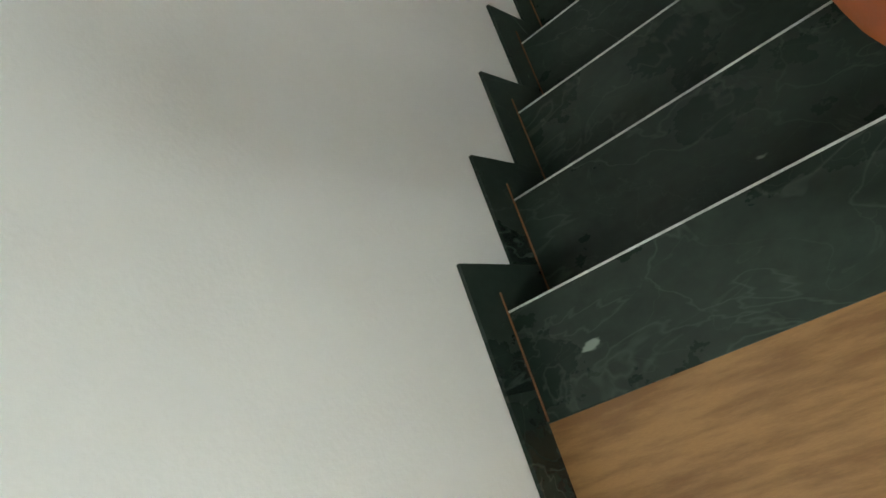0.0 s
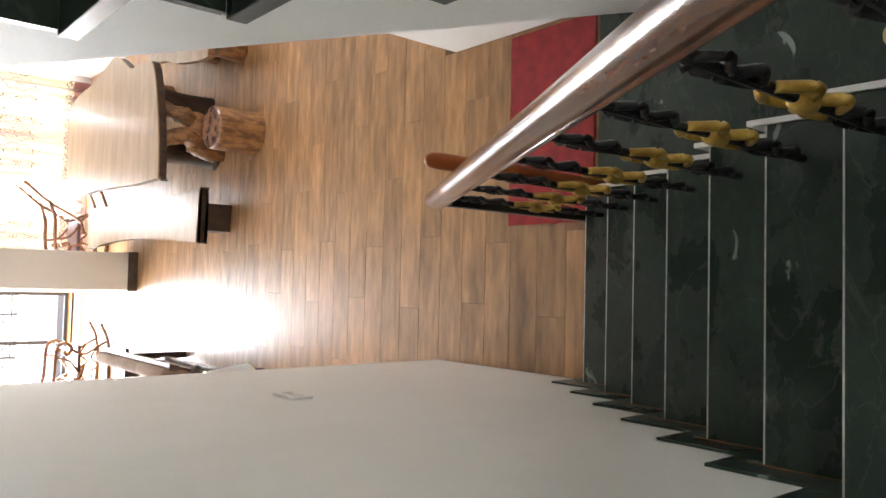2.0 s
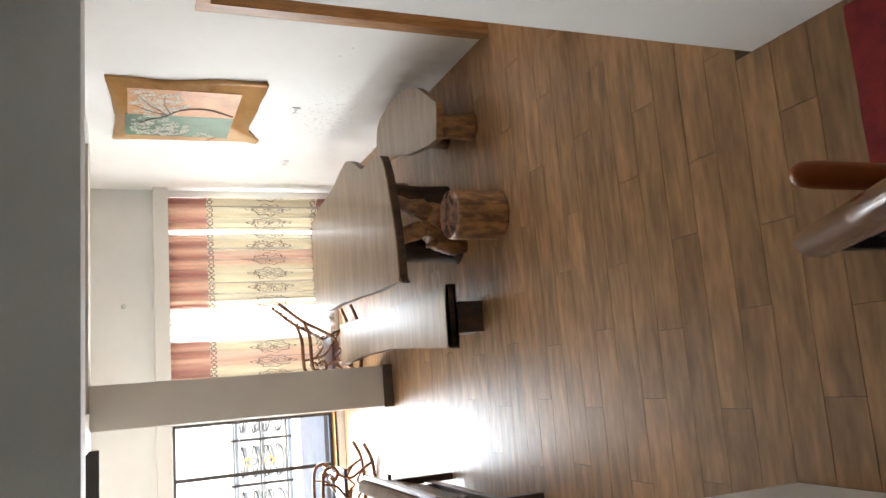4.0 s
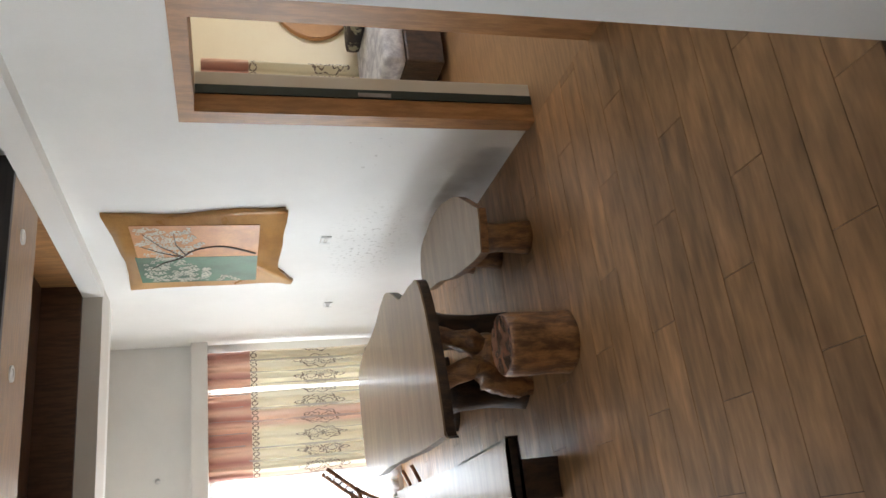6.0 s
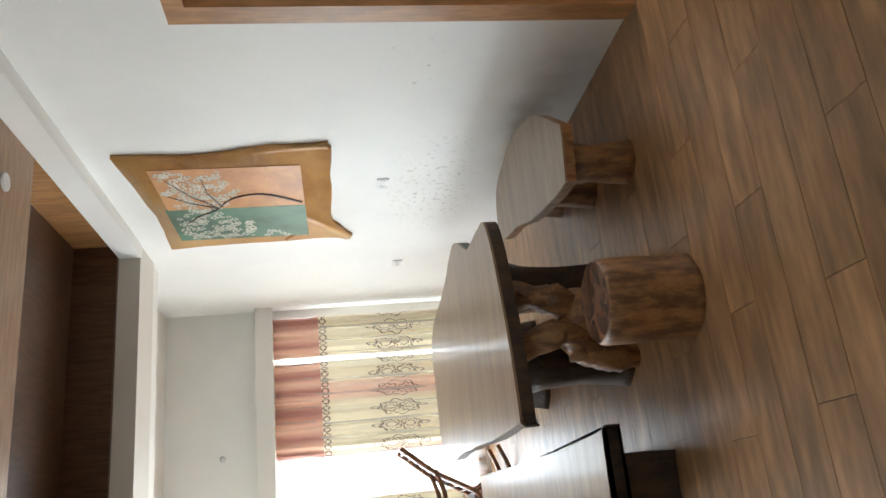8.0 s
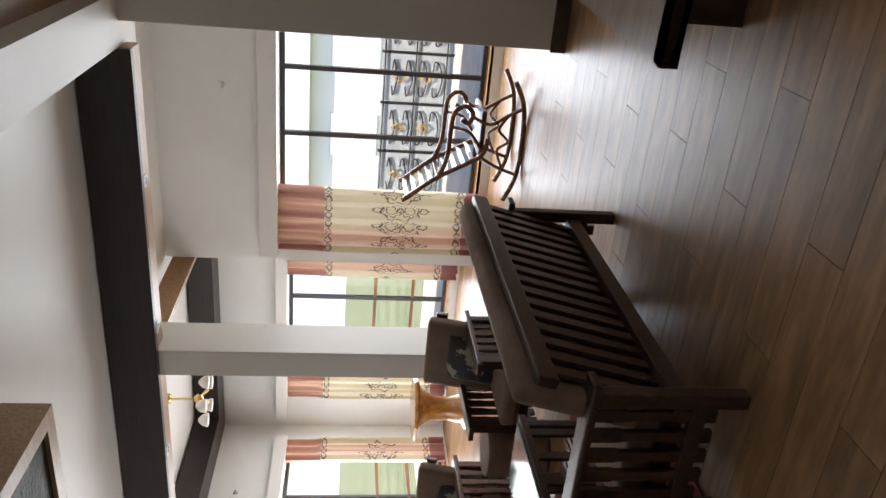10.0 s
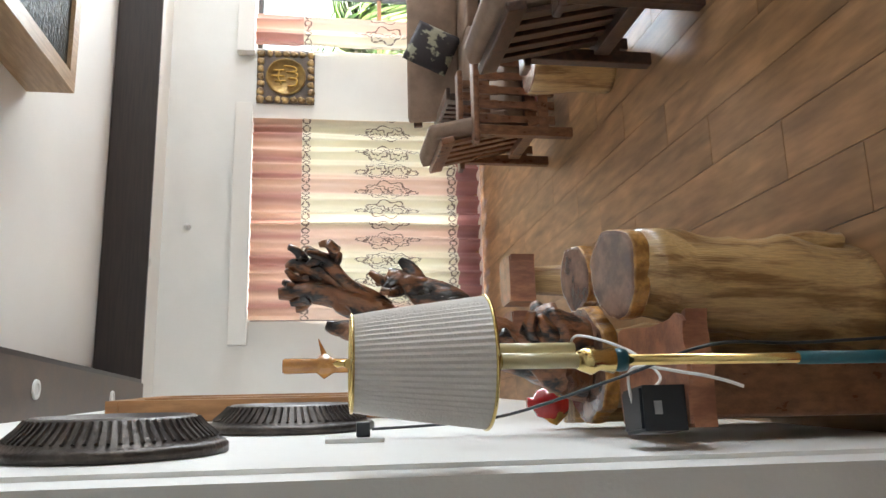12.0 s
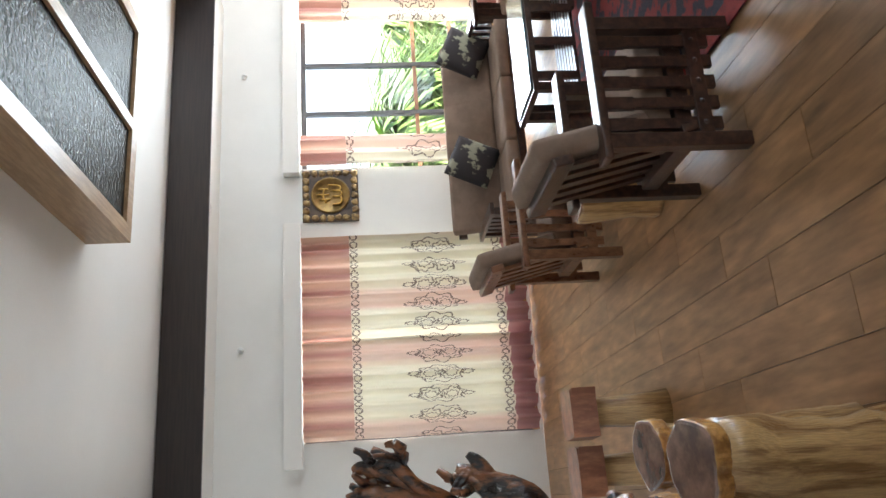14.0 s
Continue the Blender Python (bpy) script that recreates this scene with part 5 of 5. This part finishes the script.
def log_stand(base, top, r0, r1, disc, label, seed, knob=False, tip=9, thick=0.05):
    """A bark-free log with a thick cut disc on top; the disc has an angular outline and may tip forward."""
    o = empty("log_pedestal")
    b, t = Vector(base), Vector(top)
    m = Matrix.Translation(t) @ pose(0, 0, 0, 3, tip, 0)
    end = m @ Vector((0, 0, -thick))
    pts = [b.lerp(end, k / 14) for k in range(15)]
    rr = [r0 * (1.08 if k == 0 else 1) + (r1 - r0) * (k / 14) ** 0.7 for k in range(15)]
    part("trunk", tube(pts, rr, 40, None, 0.20, seed), M_log, o, "", True)
    n = 72

    def ring(bm, k, z, ridge):
        out = []
        for i in range(n):
            a = 2 * math.pi * i / n
            c, s_ = math.cos(a), math.sin(a)
            f = 1 + 0.16 * noise.noise((c * 1.6 + seed, s_ * 1.6, seed)) + 0.05 * noise.noise((c * 4 + seed, s_ * 4, 2)) + ridge * noise.noise((c * 14, s_ * 14, z * 9 + seed))
            out.append(bm.verts.new(m @ Vector((disc * k * f * c, disc * k * f * s_, z))))
        return out

    def skin(bm, rings, cap):
        for p, q in zip(rings, rings[1:]):
            for i in range(n):
                bm.faces.new((p[i], p[(i + 1) % n], q[(i + 1) % n], q[i]))
        if cap:
            bm.faces.new(rings[-1])

    d = bmesh.new()
    rings = [ring(d, 0.93, -thick, 0.03), ring(d, 1.0, -thick + 0.008, 0.035), ring(d, 1.01, -thick * 0.5, 0.035), ring(d, 1.0, -0.004, 0.025), ring(d, 0.975, 0.0, 0.01)]
    d.faces.new(rings[0][::-1])
    skin(d, rings, False)
    part("bark_rim", d, M_logrim, o, "orange ridged bark rim")
    d = bmesh.new()
    skin(d, [ring(d, 0.975, 0.0005, 0.01), ring(d, 0.90, 0.003, 0.0)], True)
    part("cut_face", d, M_logtop, o, "polished dark end grain")
    if knob:
        pk = [b + Vector((0.03, 0.155, 0.02)), b + Vector((0.02, 0.165, 0.12)), b + Vector((0.0, 0.15, 0.28)), b + Vector((0.0, 0.135, 0.42))]
        part("side_root", tube(smoothline(pk, 5), [0.036 - 0.002 * k for k in range(16)], 12, None, 0.5, 6), M_log, o, "", True)
    return tagged(o, label, "pedestal", "log pedestals")


log_stand((-0.66, 1.585, 0), (-0.60, 1.652, 0.70), 0.165, 0.115, 0.118, "tall pale log pedestal with thick glossy cut top", 3, True)
log_stand((-0.99, 1.71, 0), (-0.95, 1.70, 0.685), 0.10, 0.085, 0.105, "slimmer log pedestal with glossy cut top", 9, False, 5)
log_stand((-0.84, 1.43, 0), (-0.82, 1.43, 0.72), 0.12, 0.11, 0.162, "log pedestal carrying the driftwood sculpture", 14, False, 2)

ped = empty("wooden_block_stand")
slab = prism(wavy([(-0.19, -0.125), (0.19, -0.125), (0.20, 0.0), (0.19, 0.125), (0.02, 0.105), (-0.19, 0.12)], 5, 0.018, 4), 0.62, 0.68, 0.008)
part("block", slab, M_redblock, ped, "reddish thick slab with a pale live edge")
part("foot", bx(-0.14, 0.0, -0.11, 0.03, 0.0, 0.62, 0.01), M_chairlight, ped)
ped.matrix_world = pose(-0.46, 1.385, 0)
tagged(ped, "squared reddish wooden block stand against the wall", "stand")

drift = empty("driftwood_sculpture", pose(-0.82, 1.435, 0.725) @ Matrix.Scale(0.91, 4))


def limb(name, pts, r, seed, mt=None):
    sm = smoothline(pts, 7)
    rr = []
    for i in range(len(sm)):
        f = i / 7
        k = min(int(f), len(r) - 2)
        rr.append(r[k] + (r[k + 1] - r[k]) * (f - k))
    part(name, tube(sm, rr, 14, None, 0.75, seed), mt or M_drift, drift, "", True)


limb("trunk", [(0.0, 0.0, -0.01), (0.0, 0.01, 0.10), (-0.01, 0.05, 0.28), (-0.01, 0.10, 0.47), (0.0, 0.155, 0.64)], (0.10, 0.085, 0.058, 0.05, 0.042), 1)
limb("branch", [(0.0, 0.15, 0.62), (0.0, 0.20, 0.74), (0.01, 0.22, 0.84), (0.01, 0.215, 0.92)], (0.042, 0.034, 0.026, 0.016), 5)
limb("branch", [(0.0, 0.15, 0.62), (0.01, 0.25, 0.72), (0.01, 0.32, 0.79), (0.01, 0.355, 0.84)], (0.04, 0.03, 0.022, 0.012), 9)
limb("branch", [(0.0, 0.17, 0.68), (0.0, 0.27, 0.78), (0.0, 0.30, 0.86), (0.0, 0.29, 0.90)], (0.03, 0.026, 0.02, 0.01), 13)
limb("branch", [(0.0, 0.12, 0.58), (0.02, 0.10, 0.70), (0.02, 0.12, 0.78)], (0.035, 0.03, 0.012), 17)
limb("branch", [(-0.01, 0.06, 0.30), (0.0, 0.16, 0.40), (0.0, 0.23, 0.50), (0.0, 0.27, 0.60)], (0.055, 0.05, 0.04, 0.02), 21)
limb("branch", [(0.0, 0.22, 0.49), (0.0, 0.29, 0.53), (0.0, 0.32, 0.56)], (0.034, 0.024, 0.01), 25)
rng = random.Random(21)
for bx_, by_, bz_, n in ((0.01, 0.21, 0.86, 4), (0.01, 0.33, 0.80, 4), (0.0, 0.28, 0.84, 4), (0.0, 0.26, 0.58, 5), (0.0, 0.17, 0.66, 3), (0.0, 0.20, 0.46, 3)):
    for k in range(n):
        d = Vector((rng.uniform(-0.5, 0.5), rng.uniform(-0.5, 0.9), rng.uniform(0.3, 1.0))).normalized() * rng.uniform(0.05, 0.10)
        p0 = Vector((bx_, by_, bz_)) + Vector((rng.uniform(-0.01, 0.01), rng.uniform(-0.03, 0.02), rng.uniform(-0.06, 0.0)))
        bend = Vector((rng.uniform(-0.015, 0.015), rng.uniform(-0.015, 0.015), 0))
        limb("twig", [p0, p0 + d * 0.5 + bend, p0 + d], (0.020, 0.014, 0.008), 40 + k + int(bz_ * 100))
for k in range(9):
    p0 = Vector((rng.uniform(-0.03, 0.08), rng.uniform(-0.05, 0.14), rng.uniform(0.03, 0.30)))
    limb("knot", [p0, p0 + Vector((rng.uniform(0.01, 0.05), rng.uniform(-0.03, 0.04), rng.uniform(0.01, 0.04))), p0 + Vector((rng.uniform(0.03, 0.07), rng.uniform(-0.05, 0.06), rng.uniform(0.02, 0.06)))], (0.035, 0.03, 0.012), 70 + k)
limb("root", [(0.05, 0.0, 0.02), (0.09, 0.07, 0.07), (0.07, 0.13, 0.12), (0.05, 0.17, 0.10)], (0.06, 0.055, 0.05, 0.02), 29)
limb("root", [(0.05, -0.03, 0.04), (0.10, -0.05, 0.10), (0.08, 0.0, 0.18)], (0.05, 0.045, 0.02), 33)
tagged(drift, "branching dark and red driftwood sculpture on a log", "sculpture")

bxx = empty("power_box")
part("case", prism([(-0.05, -0.05), (0.05, -0.05), (0.055, 0.045), (-0.055, 0.045)], 0, 0.10, 0.006), M_black, bxx)
part("label_plate", bx(0.0545, 0.0560, -0.016, 0.012, 0.055, 0.072), M_grey, bxx)
bxx.matrix_world = pose(-0.335, 1.30, 0.682, 0, 0, 5)
tagged(bxx, "small black plastic power box fixed to the wall", "power box")
for nm, pts, mt, lb in (("power_cable", [(-0.34, 1.30, 0.775), (-0.30, 1.385, 0.79), (-0.22, 1.37, 0.70), (-0.20, 1.355, 0.64), (-0.19, 1.34, 0.60)], M_white, "thin white cable beside the lamp"),
                        ("power_cable", [(-0.80, 1.46, 0.76), (-0.62, 1.49, 0.80), (-0.45, 1.44, 0.74), (-0.36, 1.37, 0.70), (-0.335, 1.33, 0.76)], M_white, "thin white cable over the log top"),
                        ("lamp_cable", [(-0.66, 1.27, 1.32), (-0.45, 1.29, 1.06), (-0.22, 1.36, 0.86), (-0.115, 1.418, 0.70), (-0.11, 1.42, 0.5), (-0.06, 1.44, 0.02)], M_black, "black lamp cable running to the wall socket")):
    tagged(part(nm, tube(smoothline(pts, 8), 0.0035, 7), mt, None, "", True), lb, "cable")
o = empty("red_ornament", pose(-1.05, 1.33, 0.75))
part("ball", lathe([(0.0, -0.055), (0.035, -0.045), (0.055, 0.0), (0.04, 0.045), (0.015, 0.06), (0.02, 0.075)], 20), M_redgloss, o, "", True)
part("gold_spot", lathe([(0.03, 0.038), (0.05, 0.012), (0.058, -0.01), (0.03, -0.048)], 9, None, None, 0.4, 3), M_gold, o)
part("stand", bx(-0.06, 0.06, -0.06, 0.06, -0.75, -0.055, 0.005), M_log, o)
tagged(o, "red and gold round ornament on a block", "ornament")
o = empty("turned_candlestick", pose(-2.0, 1.52, 0))
part("shaft", lathe([(0.09, 0.0), (0.08, 0.04), (0.03, 0.1), (0.025, 0.8), (0.03, 1.40), (0.055, 1.44), (0.03, 1.47), (0.032, 1.60), (0.026, 1.61)], 16, None, None, 0.1, 3), M_orange, o, "", True)
part("thorn", lathe([(0.012, 0.0), (0.002, 0.07)], 8, None, Matrix.Translation((0, 0.045, 1.44)) @ pose(0, 0, 0, -70, 0, 0)), M_orange, o)
tagged(o, "tall slender honey wood carved stand", "stand")
for i, (x, y, h) in enumerate(((-2.55, 1.98, 0.52), (-2.62, 1.70, 0.50))):
    o = empty("log_side_table", pose(x, y, 0))
    part("top", prism(wavy([(-0.11, -0.12), (0.11, -0.12), (0.11, 0.12), (-0.11, 0.12)], 4, 0.015, i), h - 0.13, h, 0.008), M_redblock, o, "reddish block top")
    part("trunk", lathe([(0.09, 0.0), (0.08, 0.1), (0.07, h - 0.13)], 18, None, None, 0.3, i * 4), M_log, o, "", True)
    tagged(o, "small side table of reddish block on pale log", "side table", "log side tables")
o = empty("wall_socket", BACK @ pose(-0.78, 0.0, 1.36))
part("plate", bx(-0.045, 0.045, 0.0, 0.012, -0.075, 0.075, 0.003), M_white, o)
part("plug", bx(-0.02, 0.02, 0.012, 0.05, -0.04, -0.005, 0.004), M_black, o, "black plug")
tagged(o, "white wall socket with black plug", "socket", "wall sockets")


def wall_plate(lx, z, r, label, inner):
    o = empty("wall_mirror_plate")
    pr = [(r, 0.0), (r, 0.018), (r * 0.97, 0.026), (r * 0.93, 0.024), (r * 0.90, 0.034), (r * 0.78, 0.06), (r * 0.72, 0.078), (r * 0.69, 0.084), (r * 0.66, 0.075)]
    part("rim", lathe(pr, 48, None, Matrix.Rotation(-math.pi / 2, 4, "X")), M_bronze, o, "dark ribbed bronze rim", True)
    rb = bmesh.new()
    for i in range(64):
        a = 2 * math.pi * i / 64
        c, s_ = math.cos(a), math.sin(a)
        tube([(r * 0.90 * c, 0.036, r * 0.90 * s_), (r * 0.79 * c, 0.06, r * 0.79 * s_), (r * 0.73 * c, 0.078, r * 0.73 * s_)], 0.0045, 5, rb)
    part("rib", rb, M_bronze, o)
    part("centre", lathe([(r * 0.67, 0.07), (0.0, 0.072)], 40, None, Matrix.Rotation(-math.pi / 2, 4, "X")), inner, o)
    o.matrix_world = BACK @ pose(lx, 0.002, z)
    return tagged(o, label, "wall plate", "round wall plates")


wall_plate(-0.60, 1.905, 0.25, "round dark bronze ribbed wall plate with mirror centre", M_tableglass)
wall_plate(-1.35, 1.545, 0.272, "round dark bronze ribbed wall plate with pale centre", M_shade)


def leaning_frame(lx, z0, z1, w, label, fill):
    o = empty("picture_frame")
    fr = bmesh.new()
    for a in ((0, w, z0, z0 + 0.05), (0, w, z1 - 0.05, z1), (0, 0.05, z0 + 0.05, z1 - 0.05), (w - 0.05, w, z0 + 0.05, z1 - 0.05)):
        box(fr, a[0], a[1], 0, 0.09, a[2], a[3], 0.004)
    part("frame", fr, M_door, o)
    part("picture", bx(0.05, w - 0.05, 0.01, 0.02, z0 + 0.05, z1 - 0.05), fill, o)
    o.matrix_world = BACK @ pose(lx, 0.003, 0)
    return tagged(o, label, "picture frame")


M_artblue = mat("relief_picture", (0.10, 0.25, 0.32), 0.5, (0.45, 0.28, 0.13), 6, fine=0.3, contrast=(0.45, 0.55))
leaning_frame(-2.62, 1.10, 2.32, 0.53, "deep brown wooden picture frame", M_door)
leaning_frame(-3.45, 1.14, 2.36, 0.62, "carved wooden picture in brown frame", M_artblue)

# ---- bay things ----
o = empty("pedestal_table")
part("top", lathe([(0.30, 0.70), (0.31, 0.72), (0.30, 0.75)], 8), M_orange, o)
part("trunk", lathe([(0.20, 0.0), (0.20, 0.06), (0.14, 0.10), (0.11, 0.3), (0.12, 0.5), (0.2, 0.66), (0.28, 0.70)], 20, None, None, 0.2, 3), M_orange, o, "", True)
o.matrix_world = pose(-4.05, 8.3, 0) @ Matrix.Diagonal((1.15, 1.15, 0.84, 1))
tagged(o, "honey coloured carved wooden pedestal table", "table")
o = empty("chandelier")
part("stem", tube([(0, 0, 0), (0, 0, -0.35)], 0.012, 10), M_brass, o)
part("hub", lathe([(0.01, -0.38), (0.05, -0.36), (0.06, -0.32), (0.02, -0.28)], 16), M_brass, o, "", True)
part("canopy", lathe([(0.06, 0.0), (0.05, -0.03), (0.02, -0.05)], 16), M_brass, o, "", True)
for i in range(5):
    a = 2 * math.pi * i / 5
    c, s_ = math.cos(a), math.sin(a)
    part("arm", tube(smoothline([(0.03 * c, 0.03 * s_, -0.34), (0.14 * c, 0.14 * s_, -0.42), (0.22 * c, 0.22 * s_, -0.36)], 5), 0.009, 8), M_brass, o, "", True)
    part("shade", lathe([(0.02, 0.0), (0.06, -0.04), (0.075, -0.10)], 14, None, Matrix.Translation((0.22 * c, 0.22 * s_, -0.34))), M_shade, o, "white glass bell shade", True)
o.matrix_world = pose(-3.95, 8.3, CEIL + 0.05)
tagged(o, "brass chandelier with white bell shades", "chandelier")

# ---- outdoors ----
structure("ground", bx(-600, 600, -600, 900, -0.45, -0.25), M_lawn, "dry ground and grass outside", "ground")
structure("terrace", bx(-9, 8, YF + 0.3, 14, -0.3, -0.05), M_pave, "pale paved terrace outside the windows", "pavement")
structure("terrace_side", bx(-8, XL - 0.3, 0, YF + 0.3, -0.3, -0.1), M_pave, "pale path along the window wall", "pavement")
rng = random.Random(5)
hill = bmesh.new()
prev = None
for i in range(90):
    a = math.pi * (0.25 + 1.1 * i / 89)
    r = 420
    h = 38 + 30 * noise.noise((i * 0.12, 0, 0)) + 10 * noise.noise((i * 0.5, 3, 0))
    v = [hill.verts.new((r * math.cos(a), r * math.sin(a), -1)), hill.verts.new(((r + 60) * math.cos(a), (r + 60) * math.sin(a), h))]
    if prev:
        hill.faces.new((prev[0], v[0], v[1], prev[1]))
    prev = v
structure("backdrop_hills", hill, M_hill, "hazy far mountain ridge", "mountains")

house = empty("neighbour_house")
part("wall", bx(-8, 6, 24, 30, -0.3, 2.6), M_bldg, house)
for x in (-6.5, -4, -1.5, 1, 3.5):
    part("window", bx(x, x + 1.3, 23.95, 23.99, 0.6, 2.0), M_bldgwin, house)
part("roof", bx(-8.4, 6.4, 23.6, 30.4, 2.6, 2.8), M_bldg, house)
tagged(house, "pale neighbouring house beyond the terrace", "house")

fence = empty("terrace_railing")
for i in range(2, 13):
    x = -5.5 + i * 0.75
    part("post", bx(x - 0.02, x + 0.02, 12.6, 12.64, -0.05, 1.0), M_iron, fence)
    if i < 12:
        g = bmesh.new()
        for z in (0.05, 0.5, 0.95):
            box(g, x + 0.02, x + 0.73, 12.61, 12.63, z - 0.01, z + 0.01)
        for k in range(4):
            for s in (1, -1):
                tube(smoothline([(x + 0.375, 12.62, 0.1 + k * 0.22), (x + 0.375 + s * 0.2, 12.62, 0.14 + k * 0.22), (x + 0.375 + s * 0.26, 12.62, 0.22 + k * 0.2), (x + 0.375 + s * 0.12, 12.62, 0.24 + k * 0.2)], 4), 0.012, 5, g)
        part("scroll_panel", g, M_iron, fence, "black iron scrollwork", True)
        part("backing_sheet", bx(x + 0.02, x + 0.73, 12.65, 12.66, 0.0, 0.98), M_sheetmetal, fence, "grey sheet behind the scrolls")
        d = bmesh.new()
        for z in (0.35, 0.72):
            tube([(x + 0.375 + 0.07 * math.cos(a), 12.60, z + 0.09 * math.sin(a)) for a in [math.pi / 2 * j for j in range(5)]], 0.016, 5, d)
        part("gold_diamond", d, M_gold, fence, "gold painted diamonds")
tagged(fence, "black iron terrace railing with gold diamonds", "railing")


def palm(m, n, seed, label):
    o = empty("palm_shrub", m)
    rng = random.Random(seed)
    part("trunk", tube([(0, 0, 0), (0.03, 0, 0.5), (0.02, 0.02, 1.0)], [0.07, 0.06, 0.05], 10, None, 0.2, seed), M_darkbase, o, "", True)
    bm = bmesh.new()
    for i in range(n):
        a = rng.uniform(0, 2 * math.pi)
        ln = rng.uniform(0.7, 1.25)
        up = rng.uniform(0.2, 1.1)
        pts = []
        for k in range(7):
            t = k / 6
            pts.append(Vector((math.cos(a) * ln * t, math.sin(a) * ln * t, 0.95 + rng.uniform(-0.02, 0.02) + up * t - 0.95 * t * t * (1.2 - up * 0.3))))
        side = Vector((-math.sin(a), math.cos(a), 0))
        prev = None
        for k, p in enumerate(pts):
            w = 0.035 * math.sin(math.pi * (0.08 + 0.92 * k / 6)) + 0.003
            v = [bm.verts.new(p - side * w), bm.verts.new(p + Vector((0, 0, -0.01))), bm.verts.new(p + side * w)]
            if prev:
                bm.faces.new((prev[0], prev[1], v[1], v[0]))
                bm.faces.new((prev[1], prev[2], v[2], v[1]))
            prev = v
    part("crown", bm, M_leaf, o, "long narrow green leaves")
    return tagged(o, label, "shrub", "garden palms")


for i, (x, y, s) in enumerate(((-7.6, 4.9, 1.0), (-8.0, 6.1, 1.25), (-9.2, 5.4, 1.5), (-8.6, 7.3, 0.9), (-9.5, 9.2, 1.1), (-8.4, 8.6, 0.8), (-7.4, 6.8, 0.7))):
    palm(pose(x, y, -0.26) @ Matrix.Scale(s, 4), 150, i, "leafy green palm shrub outside the window")

# ---- floor planks ----
floor = part("floor", bx(XL, XR, -0.2, YF2, -0.08, -0.0065), M_grout)
tagged(floor, "brown wood-look plank tile floor", "floor", kind="structure")
PL, PW = 1.20, 0.20
shared = {}
rest_v, rest_f = [], []
rows_ = []
ny = int(math.ceil((YF2 - 0.0) / PW))
for j in range(-1, ny):
    y0 = j * PW
    off = (j % 3) * 0.4 + 0.05 * (j % 2)
    x = XR - off
    edges = [XR]
    while x > XL:
        edges.append(x)
        x -= PL
    edges.append(XL)
    for b_, a_ in zip(edges, edges[1:]):
        w = b_ - a_
        if w < 0.03:
            continue
        y1 = min(y0 + PW, YF2)
        if YF - 0.01 < y0 and a_ > XBAY:
            continue
        if y0 < YB - 0.05 and (b_ <= 0.0 or a_ >= WX):
            continue
        rows_.append((max(a_, -0.0) if y0 < YB - 0.05 else a_, min(b_, WX) if y0 < YB - 0.05 else b_, y0, y1))
near = sorted(rows_, key=lambda r: abs((r[0] + r[1]) / 2 - 0.3) + abs((r[2] + r[3]) / 2 - 3.2))
for n, (a_, b_, y0, y1) in enumerate(near):
    w, d = round(b_ - a_, 3), round(y1 - y0, 3)
    if w < 0.02:
        continue
    if n < 300:
        if (w, d) not in shared:
            t = bmesh.new()
            g = 0.0015
            box(t, -w / 2 + g, w / 2 - g, -d / 2 + g, d / 2 - g, -0.008, 0.0)
            me = bpy.data.meshes.new("plank")
            t.to_mesh(me)
            t.free()
            me.materials.append(M_plank)
            shared[(w, d)] = me
        ob = new("plank", shared[(w, d)])
        ob.parent = floor
        ob.location = ((a_ + b_) / 2, (y0 + y1) / 2, 0.0)
    else:
        k = len(rest_v)
        g = 0.0015
        for z in (-0.008, 0.0):
            rest_v += [(a_ + g, y0 + g, z), (b_ - g, y0 + g, z), (b_ - g, y1 - g, z), (a_ + g, y1 - g, z)]
        rest_f += [(k + 4, k + 5, k + 6, k + 7), (k, k + 1, k + 5, k + 4), (k + 1, k + 2, k + 6, k + 5), (k + 2, k + 3, k + 7, k + 6), (k + 3, k, k + 4, k + 7)]
if rest_v:
    me = bpy.data.meshes.new("plank_rest")
    me.from_pydata(rest_v, [], rest_f)
    me.materials.append(M_plank_rest)
    ob = new("plank_rest", me)
    ob.parent = floor
    tagged(ob, "", "", "", "stuff")
